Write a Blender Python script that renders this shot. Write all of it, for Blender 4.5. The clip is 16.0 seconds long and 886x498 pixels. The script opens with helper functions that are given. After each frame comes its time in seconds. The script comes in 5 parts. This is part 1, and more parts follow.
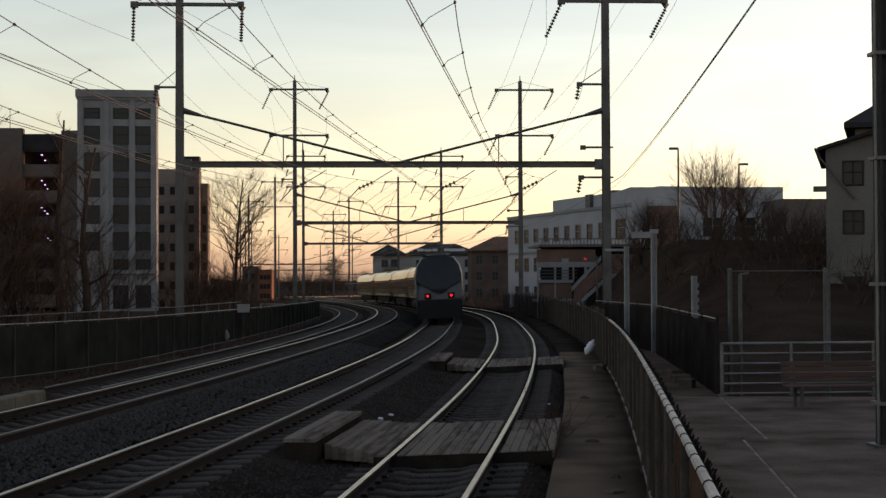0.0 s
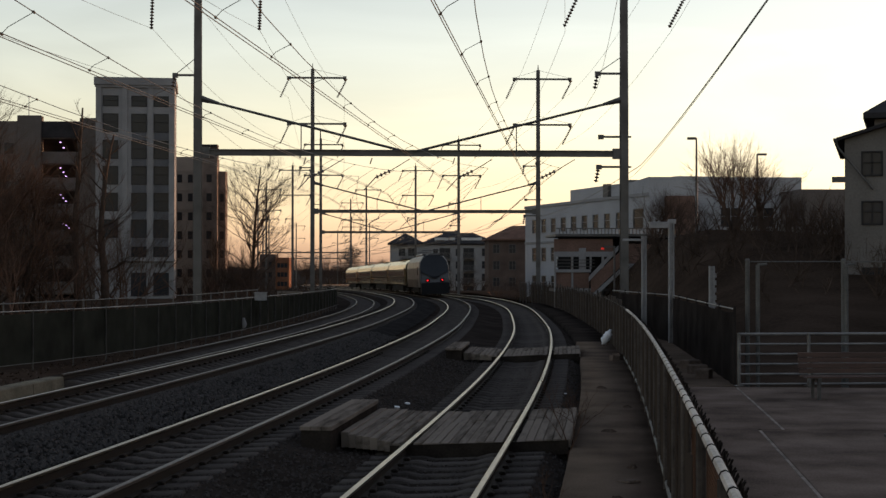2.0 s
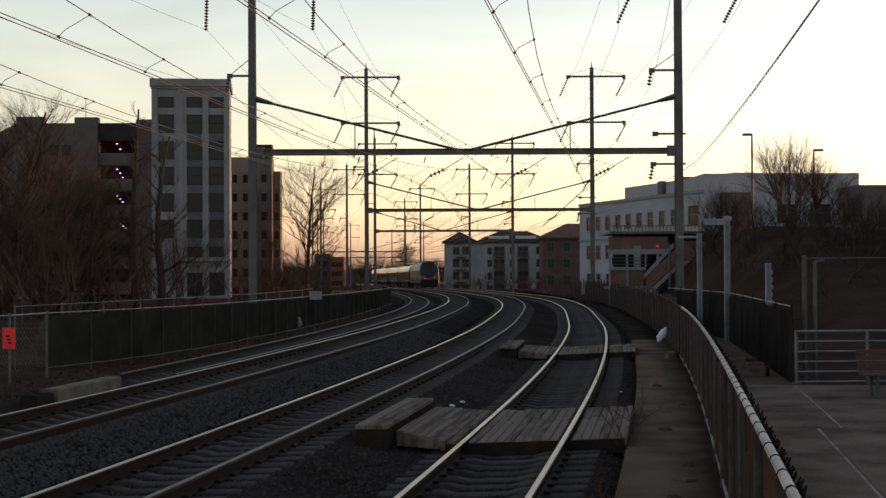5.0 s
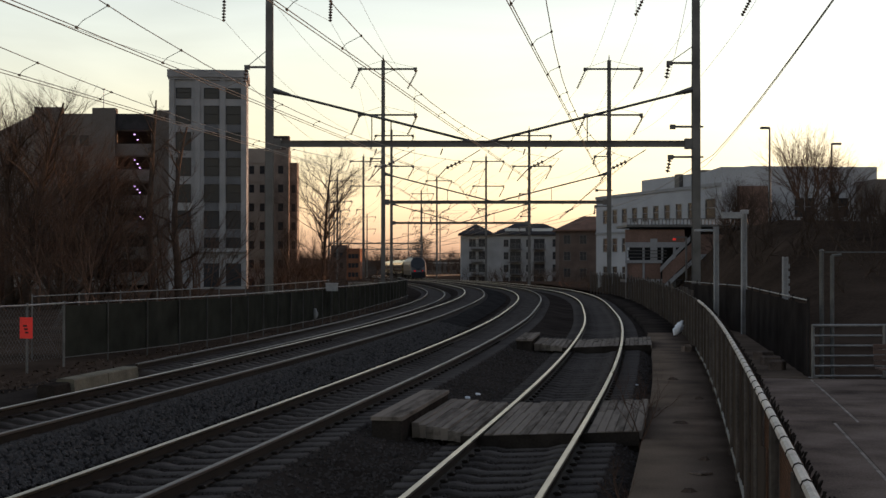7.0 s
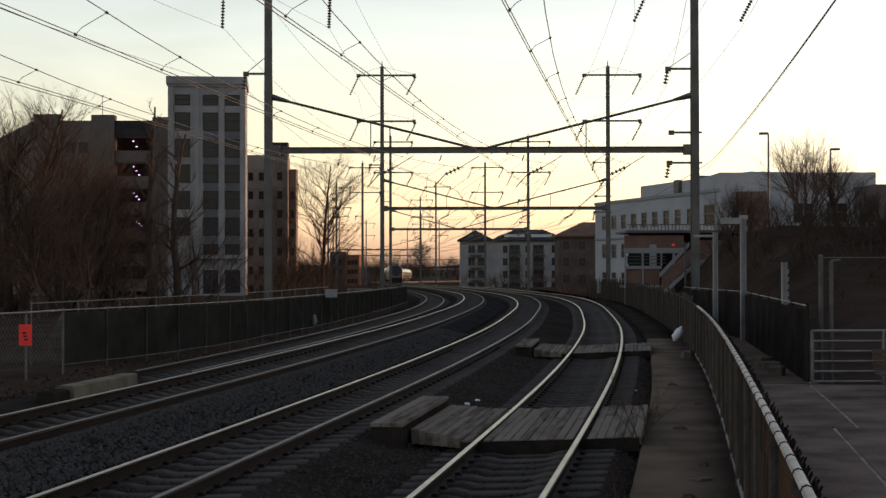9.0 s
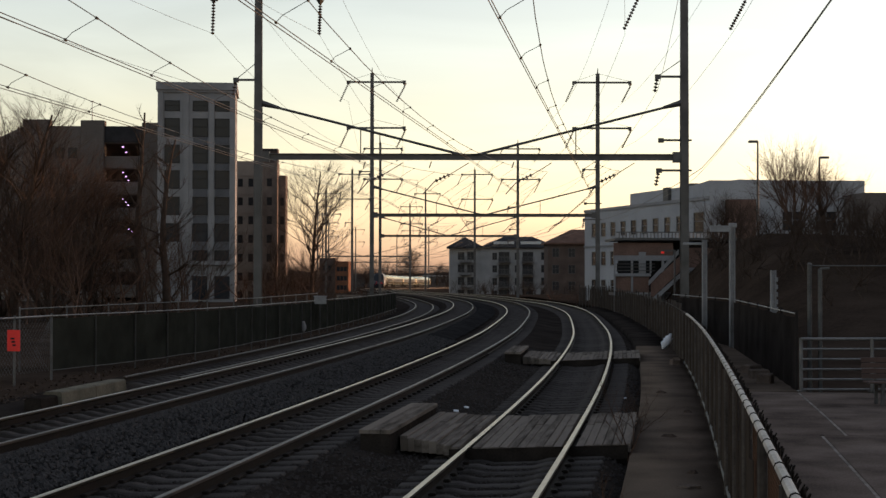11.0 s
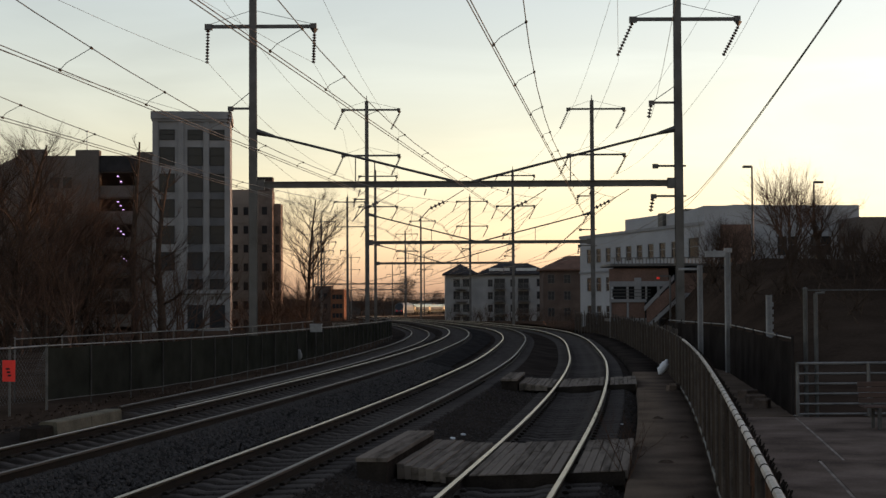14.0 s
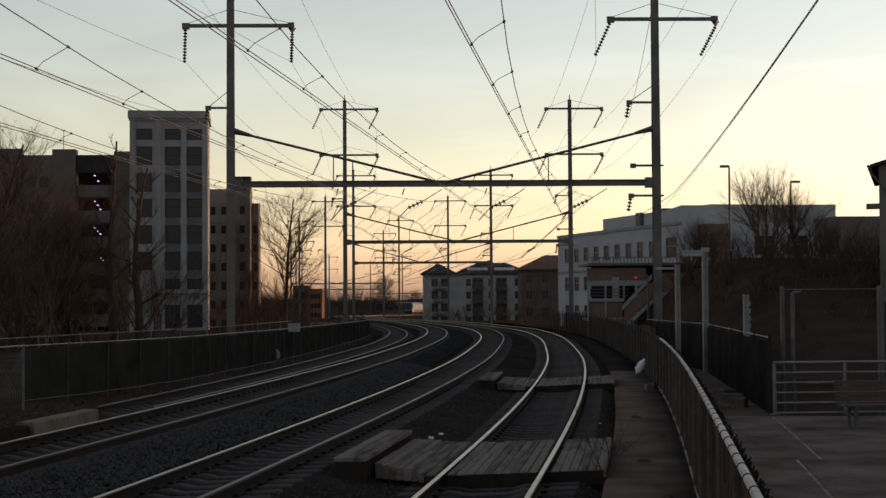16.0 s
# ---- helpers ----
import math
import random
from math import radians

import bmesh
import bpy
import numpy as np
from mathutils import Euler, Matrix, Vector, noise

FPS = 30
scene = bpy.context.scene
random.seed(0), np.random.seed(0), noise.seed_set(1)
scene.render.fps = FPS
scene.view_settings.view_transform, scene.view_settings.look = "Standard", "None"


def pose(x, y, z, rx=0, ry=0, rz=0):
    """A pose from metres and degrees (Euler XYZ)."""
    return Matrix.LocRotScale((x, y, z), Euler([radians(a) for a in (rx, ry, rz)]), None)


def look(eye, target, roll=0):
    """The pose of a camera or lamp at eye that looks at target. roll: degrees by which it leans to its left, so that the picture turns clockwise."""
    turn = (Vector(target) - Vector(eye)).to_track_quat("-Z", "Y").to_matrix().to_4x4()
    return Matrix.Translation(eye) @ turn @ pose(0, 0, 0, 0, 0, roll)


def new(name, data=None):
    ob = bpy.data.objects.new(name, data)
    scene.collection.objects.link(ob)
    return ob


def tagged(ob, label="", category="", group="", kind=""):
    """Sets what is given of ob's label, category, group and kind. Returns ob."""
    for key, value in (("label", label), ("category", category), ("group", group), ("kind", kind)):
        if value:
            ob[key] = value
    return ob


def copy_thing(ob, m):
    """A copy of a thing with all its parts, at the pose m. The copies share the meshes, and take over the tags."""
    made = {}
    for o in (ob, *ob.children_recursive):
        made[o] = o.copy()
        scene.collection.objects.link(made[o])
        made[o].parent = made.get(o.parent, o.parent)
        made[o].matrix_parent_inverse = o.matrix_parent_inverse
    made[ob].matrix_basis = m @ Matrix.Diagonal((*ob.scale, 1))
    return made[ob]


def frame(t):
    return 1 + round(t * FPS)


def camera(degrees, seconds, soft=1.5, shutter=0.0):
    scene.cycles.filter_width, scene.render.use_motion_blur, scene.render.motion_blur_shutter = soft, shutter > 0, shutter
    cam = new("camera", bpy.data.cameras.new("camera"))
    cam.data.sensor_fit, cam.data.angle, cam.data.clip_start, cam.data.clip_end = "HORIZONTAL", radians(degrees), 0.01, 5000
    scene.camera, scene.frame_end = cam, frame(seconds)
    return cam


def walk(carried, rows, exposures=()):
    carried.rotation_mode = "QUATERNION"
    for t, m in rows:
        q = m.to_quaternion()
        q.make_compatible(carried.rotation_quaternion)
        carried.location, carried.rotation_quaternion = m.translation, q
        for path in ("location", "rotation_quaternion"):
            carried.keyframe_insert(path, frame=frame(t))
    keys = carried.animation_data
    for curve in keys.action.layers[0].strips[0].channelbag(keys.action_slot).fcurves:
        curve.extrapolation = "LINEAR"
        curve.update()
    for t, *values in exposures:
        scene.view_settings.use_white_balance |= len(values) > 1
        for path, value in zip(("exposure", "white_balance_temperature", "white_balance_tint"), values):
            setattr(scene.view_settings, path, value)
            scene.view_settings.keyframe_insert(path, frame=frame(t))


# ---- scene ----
cam = camera(33.0, 16.0, soft=1.45)
EYE = (0.0, 0.0, 2.625)
CAMERA_ROWS = [
    (0.0, -3.3531, 91.1218, 0.2698),
    (0.5, -3.2343, 90.9364, 0.0662),
    (1.0, -3.1218, 90.7669, 0.0694),
    (1.5, -2.9839, 90.7035, -0.0196),
    (2.0, -2.6995, 90.7005, -0.0094),
    (2.5, -2.2064, 90.6659, 0.0597),
    (3.0, -1.7002, 90.6822, 0.1580),
    (3.5, -1.3503, 90.7492, 0.0523),
    (4.0, -1.0693, 90.8258, 0.1884),
    (6.5, -0.1363, 90.3243, 0.0590),
    (7.0, -0.0000, 90.3463, 0.0000),
    (7.5, 0.1057, 90.5315, -0.0781),
    (8.0, 0.1928, 90.5929, -0.0107),
    (8.5, 0.0691, 90.5536, 0.0819),
    (11.0, -0.4351, 90.8444, -0.0711),
    (11.5, -0.6454, 90.7422, -0.0203),
    (12.0, -0.6172, 90.7127, -0.0022),
    (12.5, -0.5703, 90.8921, 0.0193),
    (13.0, -0.6035, 91.2363, 0.2454),
    (13.5, -0.5990, 91.5730, 0.2143),
    (14.0, -0.6023, 91.8825, 0.3293),
    (14.5, -0.8625, 91.8048, 0.3560),
    (15.0, -1.3874, 91.6945, 0.3855),
    (15.5, -1.5390, 91.7365, 0.3526),
    (16.0, -1.4397, 91.8590, 0.3801),
]
walk(cam, [(t, pose(*EYE, pitch, roll, yaw)) for t, yaw, pitch, roll in CAMERA_ROWS],
     exposures=[(0.0, 2.08, 6180, 17), (4.0, 2.15, 6180, 17), (8.0, 2.33, 6180, 17), (11.0, 2.2, 6180, 17), (14.0, 2.05, 6220, 17), (16.0, 1.89, 6220, 17)])

# ---- light ----
SUN_AZ, SUN_EL = 64.0, 1.7           # degrees right of straight ahead, above the horizon
world = bpy.data.worlds.new("dusk_sky")
scene.world = world
world.use_nodes = True
wn = world.node_tree.nodes
wl = world.node_tree.links
sky = wn.new("ShaderNodeTexSky")
sky.sky_type = "NISHITA"
sky.sun_disc = False
sky.sun_elevation = radians(SUN_EL)
sky.sun_rotation = radians(SUN_AZ)
sky.air_density, sky.dust_density, sky.ozone_density = 1.0, 0.9, 1.15
wn["Background"].inputs["Strength"].default_value = 0.15
soften = wn.new("ShaderNodeHueSaturation")      # pales the sky and shifts its hue slightly
soften.inputs["Saturation"].default_value = 0.66
soften.inputs["Hue"].default_value = 0.502
wl.new(sky.outputs["Color"], soften.inputs["Color"])
heading_of = wn.new("ShaderNodeTexCoord")
stretch = wn.new("ShaderNodeMapping")
stretch.inputs["Scale"].default_value = (2.2, 2.2, 11.0)
stretch.inputs["Rotation"].default_value = (0.0, radians(14), 0.0)
cirrus = wn.new("ShaderNodeTexNoise")
cirrus.inputs["Scale"].default_value, cirrus.inputs["Detail"].default_value, cirrus.inputs["Distortion"].default_value = 2.2, 7.0, 0.6
streaks = wn.new("ShaderNodeMapRange")          # thin high cloud, a little brighter than the clear sky
streaks.inputs["From Min"].default_value, streaks.inputs["From Max"].default_value = 0.45, 0.75
streaks.inputs["To Min"].default_value, streaks.inputs["To Max"].default_value = 0.97, 1.09
veil = wn.new("ShaderNodeVectorMath")
veil.operation = "SCALE"
wl.new(heading_of.outputs["Generated"], stretch.inputs["Vector"])
wl.new(stretch.outputs["Vector"], cirrus.inputs["Vector"])
wl.new(cirrus.outputs["Fac"], streaks.inputs["Value"])
wl.new(soften.outputs["Color"], veil.inputs[0])
wl.new(streaks.outputs["Result"], veil.inputs["Scale"])
wl.new(veil.outputs["Vector"], wn["Background"].inputs["Color"])
sun_data = bpy.data.lights.new("sun", "SUN")
sun_data.energy, sun_data.angle, sun_data.color = 0.9, radians(0.6), (1.0, 0.55, 0.25)
sun = new("sun", sun_data)
a, e = radians(SUN_AZ), radians(SUN_EL)
sun.matrix_world = look((0, 0, 0), (-math.sin(a) * math.cos(e), -math.cos(a) * math.cos(e), -math.sin(e)))


# ---- materials ----
def mat(name, color, rough=0.8, metal=0.0, vary=0.25, scale=3.0, grain=40.0, bump=0.15, tint=None, rand=0.0, spec=0.5, streak=None, island=0.0):
    """A surface with stains at one scale, grain at another and a fine relief, in metres."""
    m = bpy.data.materials.new(name)
    m.use_nodes = True
    n, l = m.node_tree.nodes, m.node_tree.links
    b = n["Principled BSDF"]
    b.inputs["Metallic"].default_value = metal
    b.inputs["Specular IOR Level"].default_value = spec
    tc = n.new("ShaderNodeTexCoord")
    mp = n.new("ShaderNodeMapping")
    if streak:
        mp.inputs["Scale"].default_value = streak
    l.new(tc.outputs["Object"], mp.inputs["Vector"])
    big = n.new("ShaderNodeTexNoise")
    big.inputs["Scale"].default_value = scale
    big.inputs["Detail"].default_value = 5
    fine = n.new("ShaderNodeTexNoise")
    fine.inputs["Scale"].default_value = grain
    fine.inputs["Detail"].default_value = 3
    for q in (big, fine):
        l.new(mp.outputs["Vector"], q.inputs["Vector"])
    add = n.new("ShaderNodeMath")
    add.operation = "MULTIPLY_ADD"
    l.new(fine.outputs["Fac"], add.inputs[0])
    add.inputs[1].default_value = 0.5
    l.new(big.outputs["Fac"], add.inputs[2])
    fac = add
    if rand:
        oi = n.new("ShaderNodeObjectInfo")
        ra = n.new("ShaderNodeMath")
        ra.operation = "MULTIPLY_ADD"
        l.new(oi.outputs["Random"], ra.inputs[0])
        ra.inputs[1].default_value = rand
        l.new(add.outputs[0], ra.inputs[2])
        fac = ra
    if island:
        gi = n.new("ShaderNodeNewGeometry")
        ia = n.new("ShaderNodeMath")
        ia.operation = "MULTIPLY_ADD"
        l.new(gi.outputs["Random Per Island"], ia.inputs[0])
        ia.inputs[1].default_value = island
        l.new(fac.outputs[0], ia.inputs[2])
        fac, rand = ia, island
    ramp = n.new("ShaderNodeValToRGB")
    ramp.color_ramp.elements[0].position = 0.45
    ramp.color_ramp.elements[1].position = 1.05 if not rand else 1.05 + rand
    c2 = tint or tuple(min(1, c * (1 + vary * 2)) for c in color)
    ramp.color_ramp.elements[0].color = (*[c * (1 - vary) for c in color], 1)
    ramp.color_ramp.elements[1].color = (*c2, 1)
    l.new(fac.outputs[0], ramp.inputs["Fac"])
    l.new(ramp.outputs["Color"], b.inputs["Base Color"])
    mr = n.new("ShaderNodeMapRange")
    mr.inputs["To Min"].default_value = max(0.05, rough - 0.12)
    mr.inputs["To Max"].default_value = min(1, rough + 0.12)
    l.new(big.outputs["Fac"], mr.inputs["Value"])
    l.new(mr.outputs["Result"], b.inputs["Roughness"])
    if bump:
        bp = n.new("ShaderNodeBump")
        bp.inputs["Strength"].default_value = bump
        bp.inputs["Distance"].default_value = 0.02
        l.new(fine.outputs["Fac"], bp.inputs["Height"])
        l.new(bp.outputs["Normal"], b.inputs["Normal"])
    return m


def glow(name, color, strength):
    m = bpy.data.materials.new(name)
    m.use_nodes = True
    b = m.node_tree.nodes["Principled BSDF"]
    b.inputs["Base Color"].default_value = (*color, 1)
    b.inputs["Emission Color"].default_value = (*color, 1)
    b.inputs["Emission Strength"].default_value = strength
    return m


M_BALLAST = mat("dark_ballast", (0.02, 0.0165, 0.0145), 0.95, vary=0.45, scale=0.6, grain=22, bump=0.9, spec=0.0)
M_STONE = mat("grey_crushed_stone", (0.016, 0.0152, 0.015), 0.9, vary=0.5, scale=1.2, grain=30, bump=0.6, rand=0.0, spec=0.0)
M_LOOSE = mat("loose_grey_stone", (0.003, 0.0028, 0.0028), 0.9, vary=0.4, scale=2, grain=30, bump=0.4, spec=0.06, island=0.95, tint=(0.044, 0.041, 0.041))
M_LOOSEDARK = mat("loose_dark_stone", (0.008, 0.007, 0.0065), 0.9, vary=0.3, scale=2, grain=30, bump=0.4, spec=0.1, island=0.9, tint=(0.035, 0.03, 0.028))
M_SOIL = mat("brown_soil", (0.03, 0.0215, 0.0165), 0.95, vary=0.4, scale=0.25, grain=6, bump=0.7, spec=0.0)
M_WALKWAY = mat("worn_asphalt_path", (0.08, 0.061, 0.048), 0.92, vary=0.35, scale=0.8, grain=35, bump=0.4, spec=0.0)
M_SLAB = mat("platform_concrete", (0.083, 0.065, 0.055), 0.85, vary=0.55, scale=0.9, grain=40, bump=0.25, spec=0.0)
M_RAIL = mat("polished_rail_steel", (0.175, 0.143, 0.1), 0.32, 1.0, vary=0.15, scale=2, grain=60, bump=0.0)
M_RAILSIDE = mat("rusty_rail_web", (0.012, 0.0088, 0.0072), 0.8, 0.3, vary=0.4, scale=4, grain=50, spec=0.08)
M_TIE = mat("concrete_sleeper", (0.036, 0.032, 0.03), 0.9, vary=0.5, scale=3, grain=40, bump=0.3, rand=0.25, spec=0.0)
# darker copy of the rail steel: a thinner glint put into the colour
M_RAIL2 = mat("dim_glint_rail_steel", (0.11, 0.09, 0.068), 0.36, 1.0, vary=0.25, scale=2, grain=60, bump=0.0)
M_DULLRAIL = mat("dull_and_dim_glint_rail_steel", (0.05, 0.04, 0.034), 0.5, 0.8, vary=0.3, scale=2, grain=60)
M_CLIP = mat("rusty_clip", (0.014, 0.011, 0.009), 0.8, 0.4, spec=0.08)
M_WOOD = mat("weathered_timber", (0.074, 0.063, 0.054), 0.88, vary=0.6, scale=2.2, grain=30, bump=0.35, rand=0.35, streak=(4, 0.5, 4), spec=0.0)
# dark timber, with the shadow under boards and step put into the colour
M_DARKWOOD = mat("dark_and_shaded_timber", (0.018, 0.015, 0.013), 0.85, vary=0.4, scale=3, grain=30, spec=0.0)
M_STEEL = mat("weathered_catenary_steel", (0.075, 0.072, 0.07), 0.6, 0.6, vary=0.35, scale=1.2, grain=25)
M_GALV = mat("galvanised_pipe", (0.125, 0.12, 0.115), 0.55, 0.6, vary=0.35, scale=3, grain=40)
M_WIRE = mat("copper_wire", (0.10, 0.085, 0.07), 0.5, 0.8, vary=0.2)
M_INSUL = mat("brown_porcelain", (0.06, 0.045, 0.04), 0.35, vary=0.2)
M_GREEN = mat("green_windscreen_cloth", (0.0175, 0.018, 0.015), 0.85, vary=0.4, scale=1.0, grain=60, bump=0.3, spec=0.0)
M_BLACKCLOTH = mat("black_screen_cloth", (0.018, 0.0155, 0.0145), 0.9, vary=0.4, scale=1.0, grain=60, spec=0.0)
M_SLAT = mat("faded_brown_fence_slat", (0.011, 0.009, 0.008), 0.85, vary=0.4, scale=2, grain=40, spec=0.0, island=0.9, tint=(0.046, 0.037, 0.031))
M_PRECAST = mat("precast_concrete", (0.18, 0.18, 0.186), 0.85, vary=0.18, scale=0.3, grain=8, bump=0.15, spec=0.08)
M_GARAGE = mat("grey_brown_garage_concrete", (0.092, 0.08, 0.074), 0.9, vary=0.25, scale=0.2, grain=6, spec=0.08)
M_DARK = mat("dark_trim_and_interior_shade", (0.02, 0.02, 0.022), 0.9, vary=0.3, scale=0.5, spec=0.08)
M_GLASS = mat("dark_window_glass", (0.018, 0.02, 0.024), 0.2, 0.0, vary=0.2, scale=0.4, bump=0.0, spec=0.2)
M_TAN = mat("tan_stucco", (0.2, 0.165, 0.14), 0.9, vary=0.2, scale=0.3, grain=8, spec=0.08)
M_STUCCO = mat("grey_stucco", (0.105, 0.098, 0.092), 0.9, vary=0.22, scale=0.35, grain=10, spec=0.08)
M_BRICK = mat("red_brown_brick", (0.092, 0.064, 0.053), 0.9, vary=0.3, scale=0.5, grain=9, spec=0.08)
M_HALLBRICK = mat("red_hall_brick", (0.108, 0.069, 0.056), 0.9, vary=0.35, scale=0.5, grain=9, spec=0.08)
M_PALEBRICK = mat("grey_brown_brick", (0.125, 0.098, 0.083), 0.9, vary=0.35, scale=0.6, grain=7, spec=0.08)
M_BROWNWALL = mat("dark_brown_brick", (0.062, 0.046, 0.04), 0.9, vary=0.3, scale=0.5, grain=9, spec=0.08)
M_WHITE = mat("white_render", (0.26, 0.265, 0.28), 0.85, vary=0.12, scale=0.25, grain=6, bump=0.1, spec=0.08)
M_GREYCLAD = mat("pale_grey_siding", (0.2, 0.198, 0.2), 0.85, vary=0.15, scale=0.4, grain=8, spec=0.08)
M_ROOF = mat("dark_shingle", (0.026, 0.025, 0.027), 0.9, vary=0.3, scale=0.8, grain=8, spec=0.08)
M_TRIM = mat("white_trim", (0.42, 0.42, 0.42), 0.7, vary=0.1, spec=0.08)
M_BARK = mat("grey_brown_bark", (0.042, 0.031, 0.025), 0.9, vary=0.4, scale=2, grain=12, spec=0.0)
M_TWIG = mat("reddish_winter_twigs", (0.06, 0.037, 0.027), 0.9, vary=0.4, scale=1, grain=8, bump=0, spec=0.0)
M_FAR = mat("far_woods", (0.046, 0.042, 0.041), 0.95, vary=0.3, scale=0.1, grain=1, spec=0.0)
M_STAINLESS = mat("fluted_stainless_steel", (0.2, 0.177, 0.12), 0.2, 1.0, vary=0.12, scale=0.6, grain=10, bump=0.05)
M_LOCO = mat("silver_blue_paint", (0.045, 0.045, 0.048), 0.4, 0.2, vary=0.15, scale=0.6, grain=10, bump=0.05)
M_LOCODARK = mat("dark_blue_paint", (0.008, 0.009, 0.012), 0.4, 0.0, vary=0.2, scale=0.6, spec=0.1)
M_UNDER = mat("train_underframe", (0.012, 0.011, 0.01), 0.8, 0.1, spec=0.05)
M_RED = glow("red_tail_light", (1.0, 0.012, 0.015), 0.4)
M_PURPLE = glow("violet_garage_lamp", (0.85, 0.5, 1.0), 0.6)
M_AMBER = glow("small_red_signal", (1.0, 0.04, 0.02), 0.03)
M_ORANGE = mat("orange_sign", (0.72, 0.022, 0.012), 0.6, vary=0.1)
M_BENCH = mat("bench_slat_wood", (0.05, 0.027, 0.02), 0.7, vary=0.3, scale=3, grain=30, streak=(0.5, 4, 4))
M_BAG = mat("white_plastic_bag", (0.48, 0.5, 0.54), 0.5, vary=0.2, scale=6)


# ---- mesh tools ----
class Shape:
    """Gathers boxes, tubes and strips into one mesh."""

    def __init__(self):
        self.v, self.f, self.mi = [], [], []

    def add(self, verts, faces, mi=0):
        o = len(self.v)
        self.v.extend(tuple(p) for p in verts)
        self.f.extend(tuple(i + o for i in q) for q in faces)
        self.mi.extend([mi] * len(faces))
        return self

    def box(self, x0, y0, z0, x1, y1, z1, m=None, mi=0, bev=0.0):
        b = bev
        if b:
            ring = [(x0 + b, y0), (x1 - b, y0), (x1, y0 + b), (x1, y1 - b), (x1 - b, y1), (x0 + b, y1), (x0, y1 - b), (x0, y0 + b)]
            cx, cy = (x0 + x1) / 2, (y0 + y1) / 2
            sx, sy = 1 - 2 * b / max(1e-6, x1 - x0), 1 - 2 * b / max(1e-6, y1 - y0)
            vs = [(x, y, z0) for x, y in ring] + [(x, y, z1 - b) for x, y in ring]
            vs += [(cx + (x - cx) * sx, cy + (y - cy) * sy, z1) for x, y in ring]
            fs = [tuple(reversed(range(8))), tuple(range(16, 24))]
            for k in range(2):
                fs += [(k * 8 + i, k * 8 + (i + 1) % 8, k * 8 + 8 + (i + 1) % 8, k * 8 + 8 + i) for i in range(8)]
        else:
            vs = [(x, y, z) for z in (z0, z1) for x, y in ((x0, y0), (x1, y0), (x1, y1), (x0, y1))]
            fs = [(3, 2, 1, 0), (4, 5, 6, 7), (0, 1, 5, 4), (1, 2, 6, 5), (2, 3, 7, 6), (3, 0, 4, 7)]
        if m is not None:
            vs = [m @ Vector(p) for p in vs]
        return self.add(vs, fs, mi)

    def tube(self, pts, r, n=8, caps=True, mi=0):
        pts = [Vector(p) for p in pts]
        rs = r if isinstance(r, (list, tuple)) else [r] * len(pts)
        vs, fs = [], []
        for i, p in enumerate(pts):
            d = (pts[min(i + 1, len(pts) - 1)] - pts[max(i - 1, 0)]).normalized()
            u = d.cross(Vector((0, 0, 1)) if abs(d.z) < 0.95 else Vector((1, 0, 0))).normalized()
            w = d.cross(u)
            vs += [p + (u * math.cos(k * math.tau / n) + w * math.sin(k * math.tau / n)) * rs[i] for k in range(n)]
        for i in range(len(pts) - 1):
            for k in range(n):
                fs.append((i * n + k, i * n + (k + 1) % n, (i + 1) * n + (k + 1) % n, (i + 1) * n + k))
        if caps:
            fs += [tuple(reversed(range(n))), tuple(range((len(pts) - 1) * n, len(pts) * n))]
        return self.add(vs, fs, mi)

    def sweep(self, rows, closed=True, mi=0):
        """Rows of equal length, each a cross-section, skinned one to the next."""
        n = len(rows[0])
        vs = [p for r in rows for p in r]
        fs = []
        for i in range(len(rows) - 1):
            for k in range(n if closed else n - 1):
                fs.append((i * n + k, (i + 1) * n + k, (i + 1) * n + (k + 1) % n, i * n + (k + 1) % n))
        if closed:
            fs += [tuple(range(n)), tuple(reversed(range((len(rows) - 1) * n, len(rows) * n)))]
        return self.add(vs, fs, mi)

    def mesh(self, name, *mats, smooth=False):
        me = bpy.data.meshes.new(name)
        me.from_pydata(self.v, [], self.f)
        for m in mats:
            me.materials.append(m)
        if len(mats) > 1:
            me.polygons.foreach_set("material_index", self.mi)
        if smooth:
            me.polygons.foreach_set("use_smooth", [True] * len(me.polygons))
        me.update()
        return me


def part(name, shape, material, parent=None, label="", smooth=False, m=None):
    mats = material if isinstance(material, (list, tuple)) else (material,)
    ob = new(name, shape.mesh(name, *mats, smooth=smooth))
    if parent is not None:
        ob.parent = parent
    if m is not None:
        ob.matrix_basis = m
    if label:
        tagged(ob, label)
    return ob


def share(name, mesh, parent, m):
    """A further piece on a mesh that exists."""
    ob = new(name, mesh)
    ob.parent = parent
    ob.matrix_basis = m
    return ob


def thing(name, label, category, m=None, group="", kind=""):
    ob = new(name)
    ob.empty_display_size = 0.3
    if m is not None:
        ob.matrix_basis = m
    return tagged(ob, label, category, group, kind)


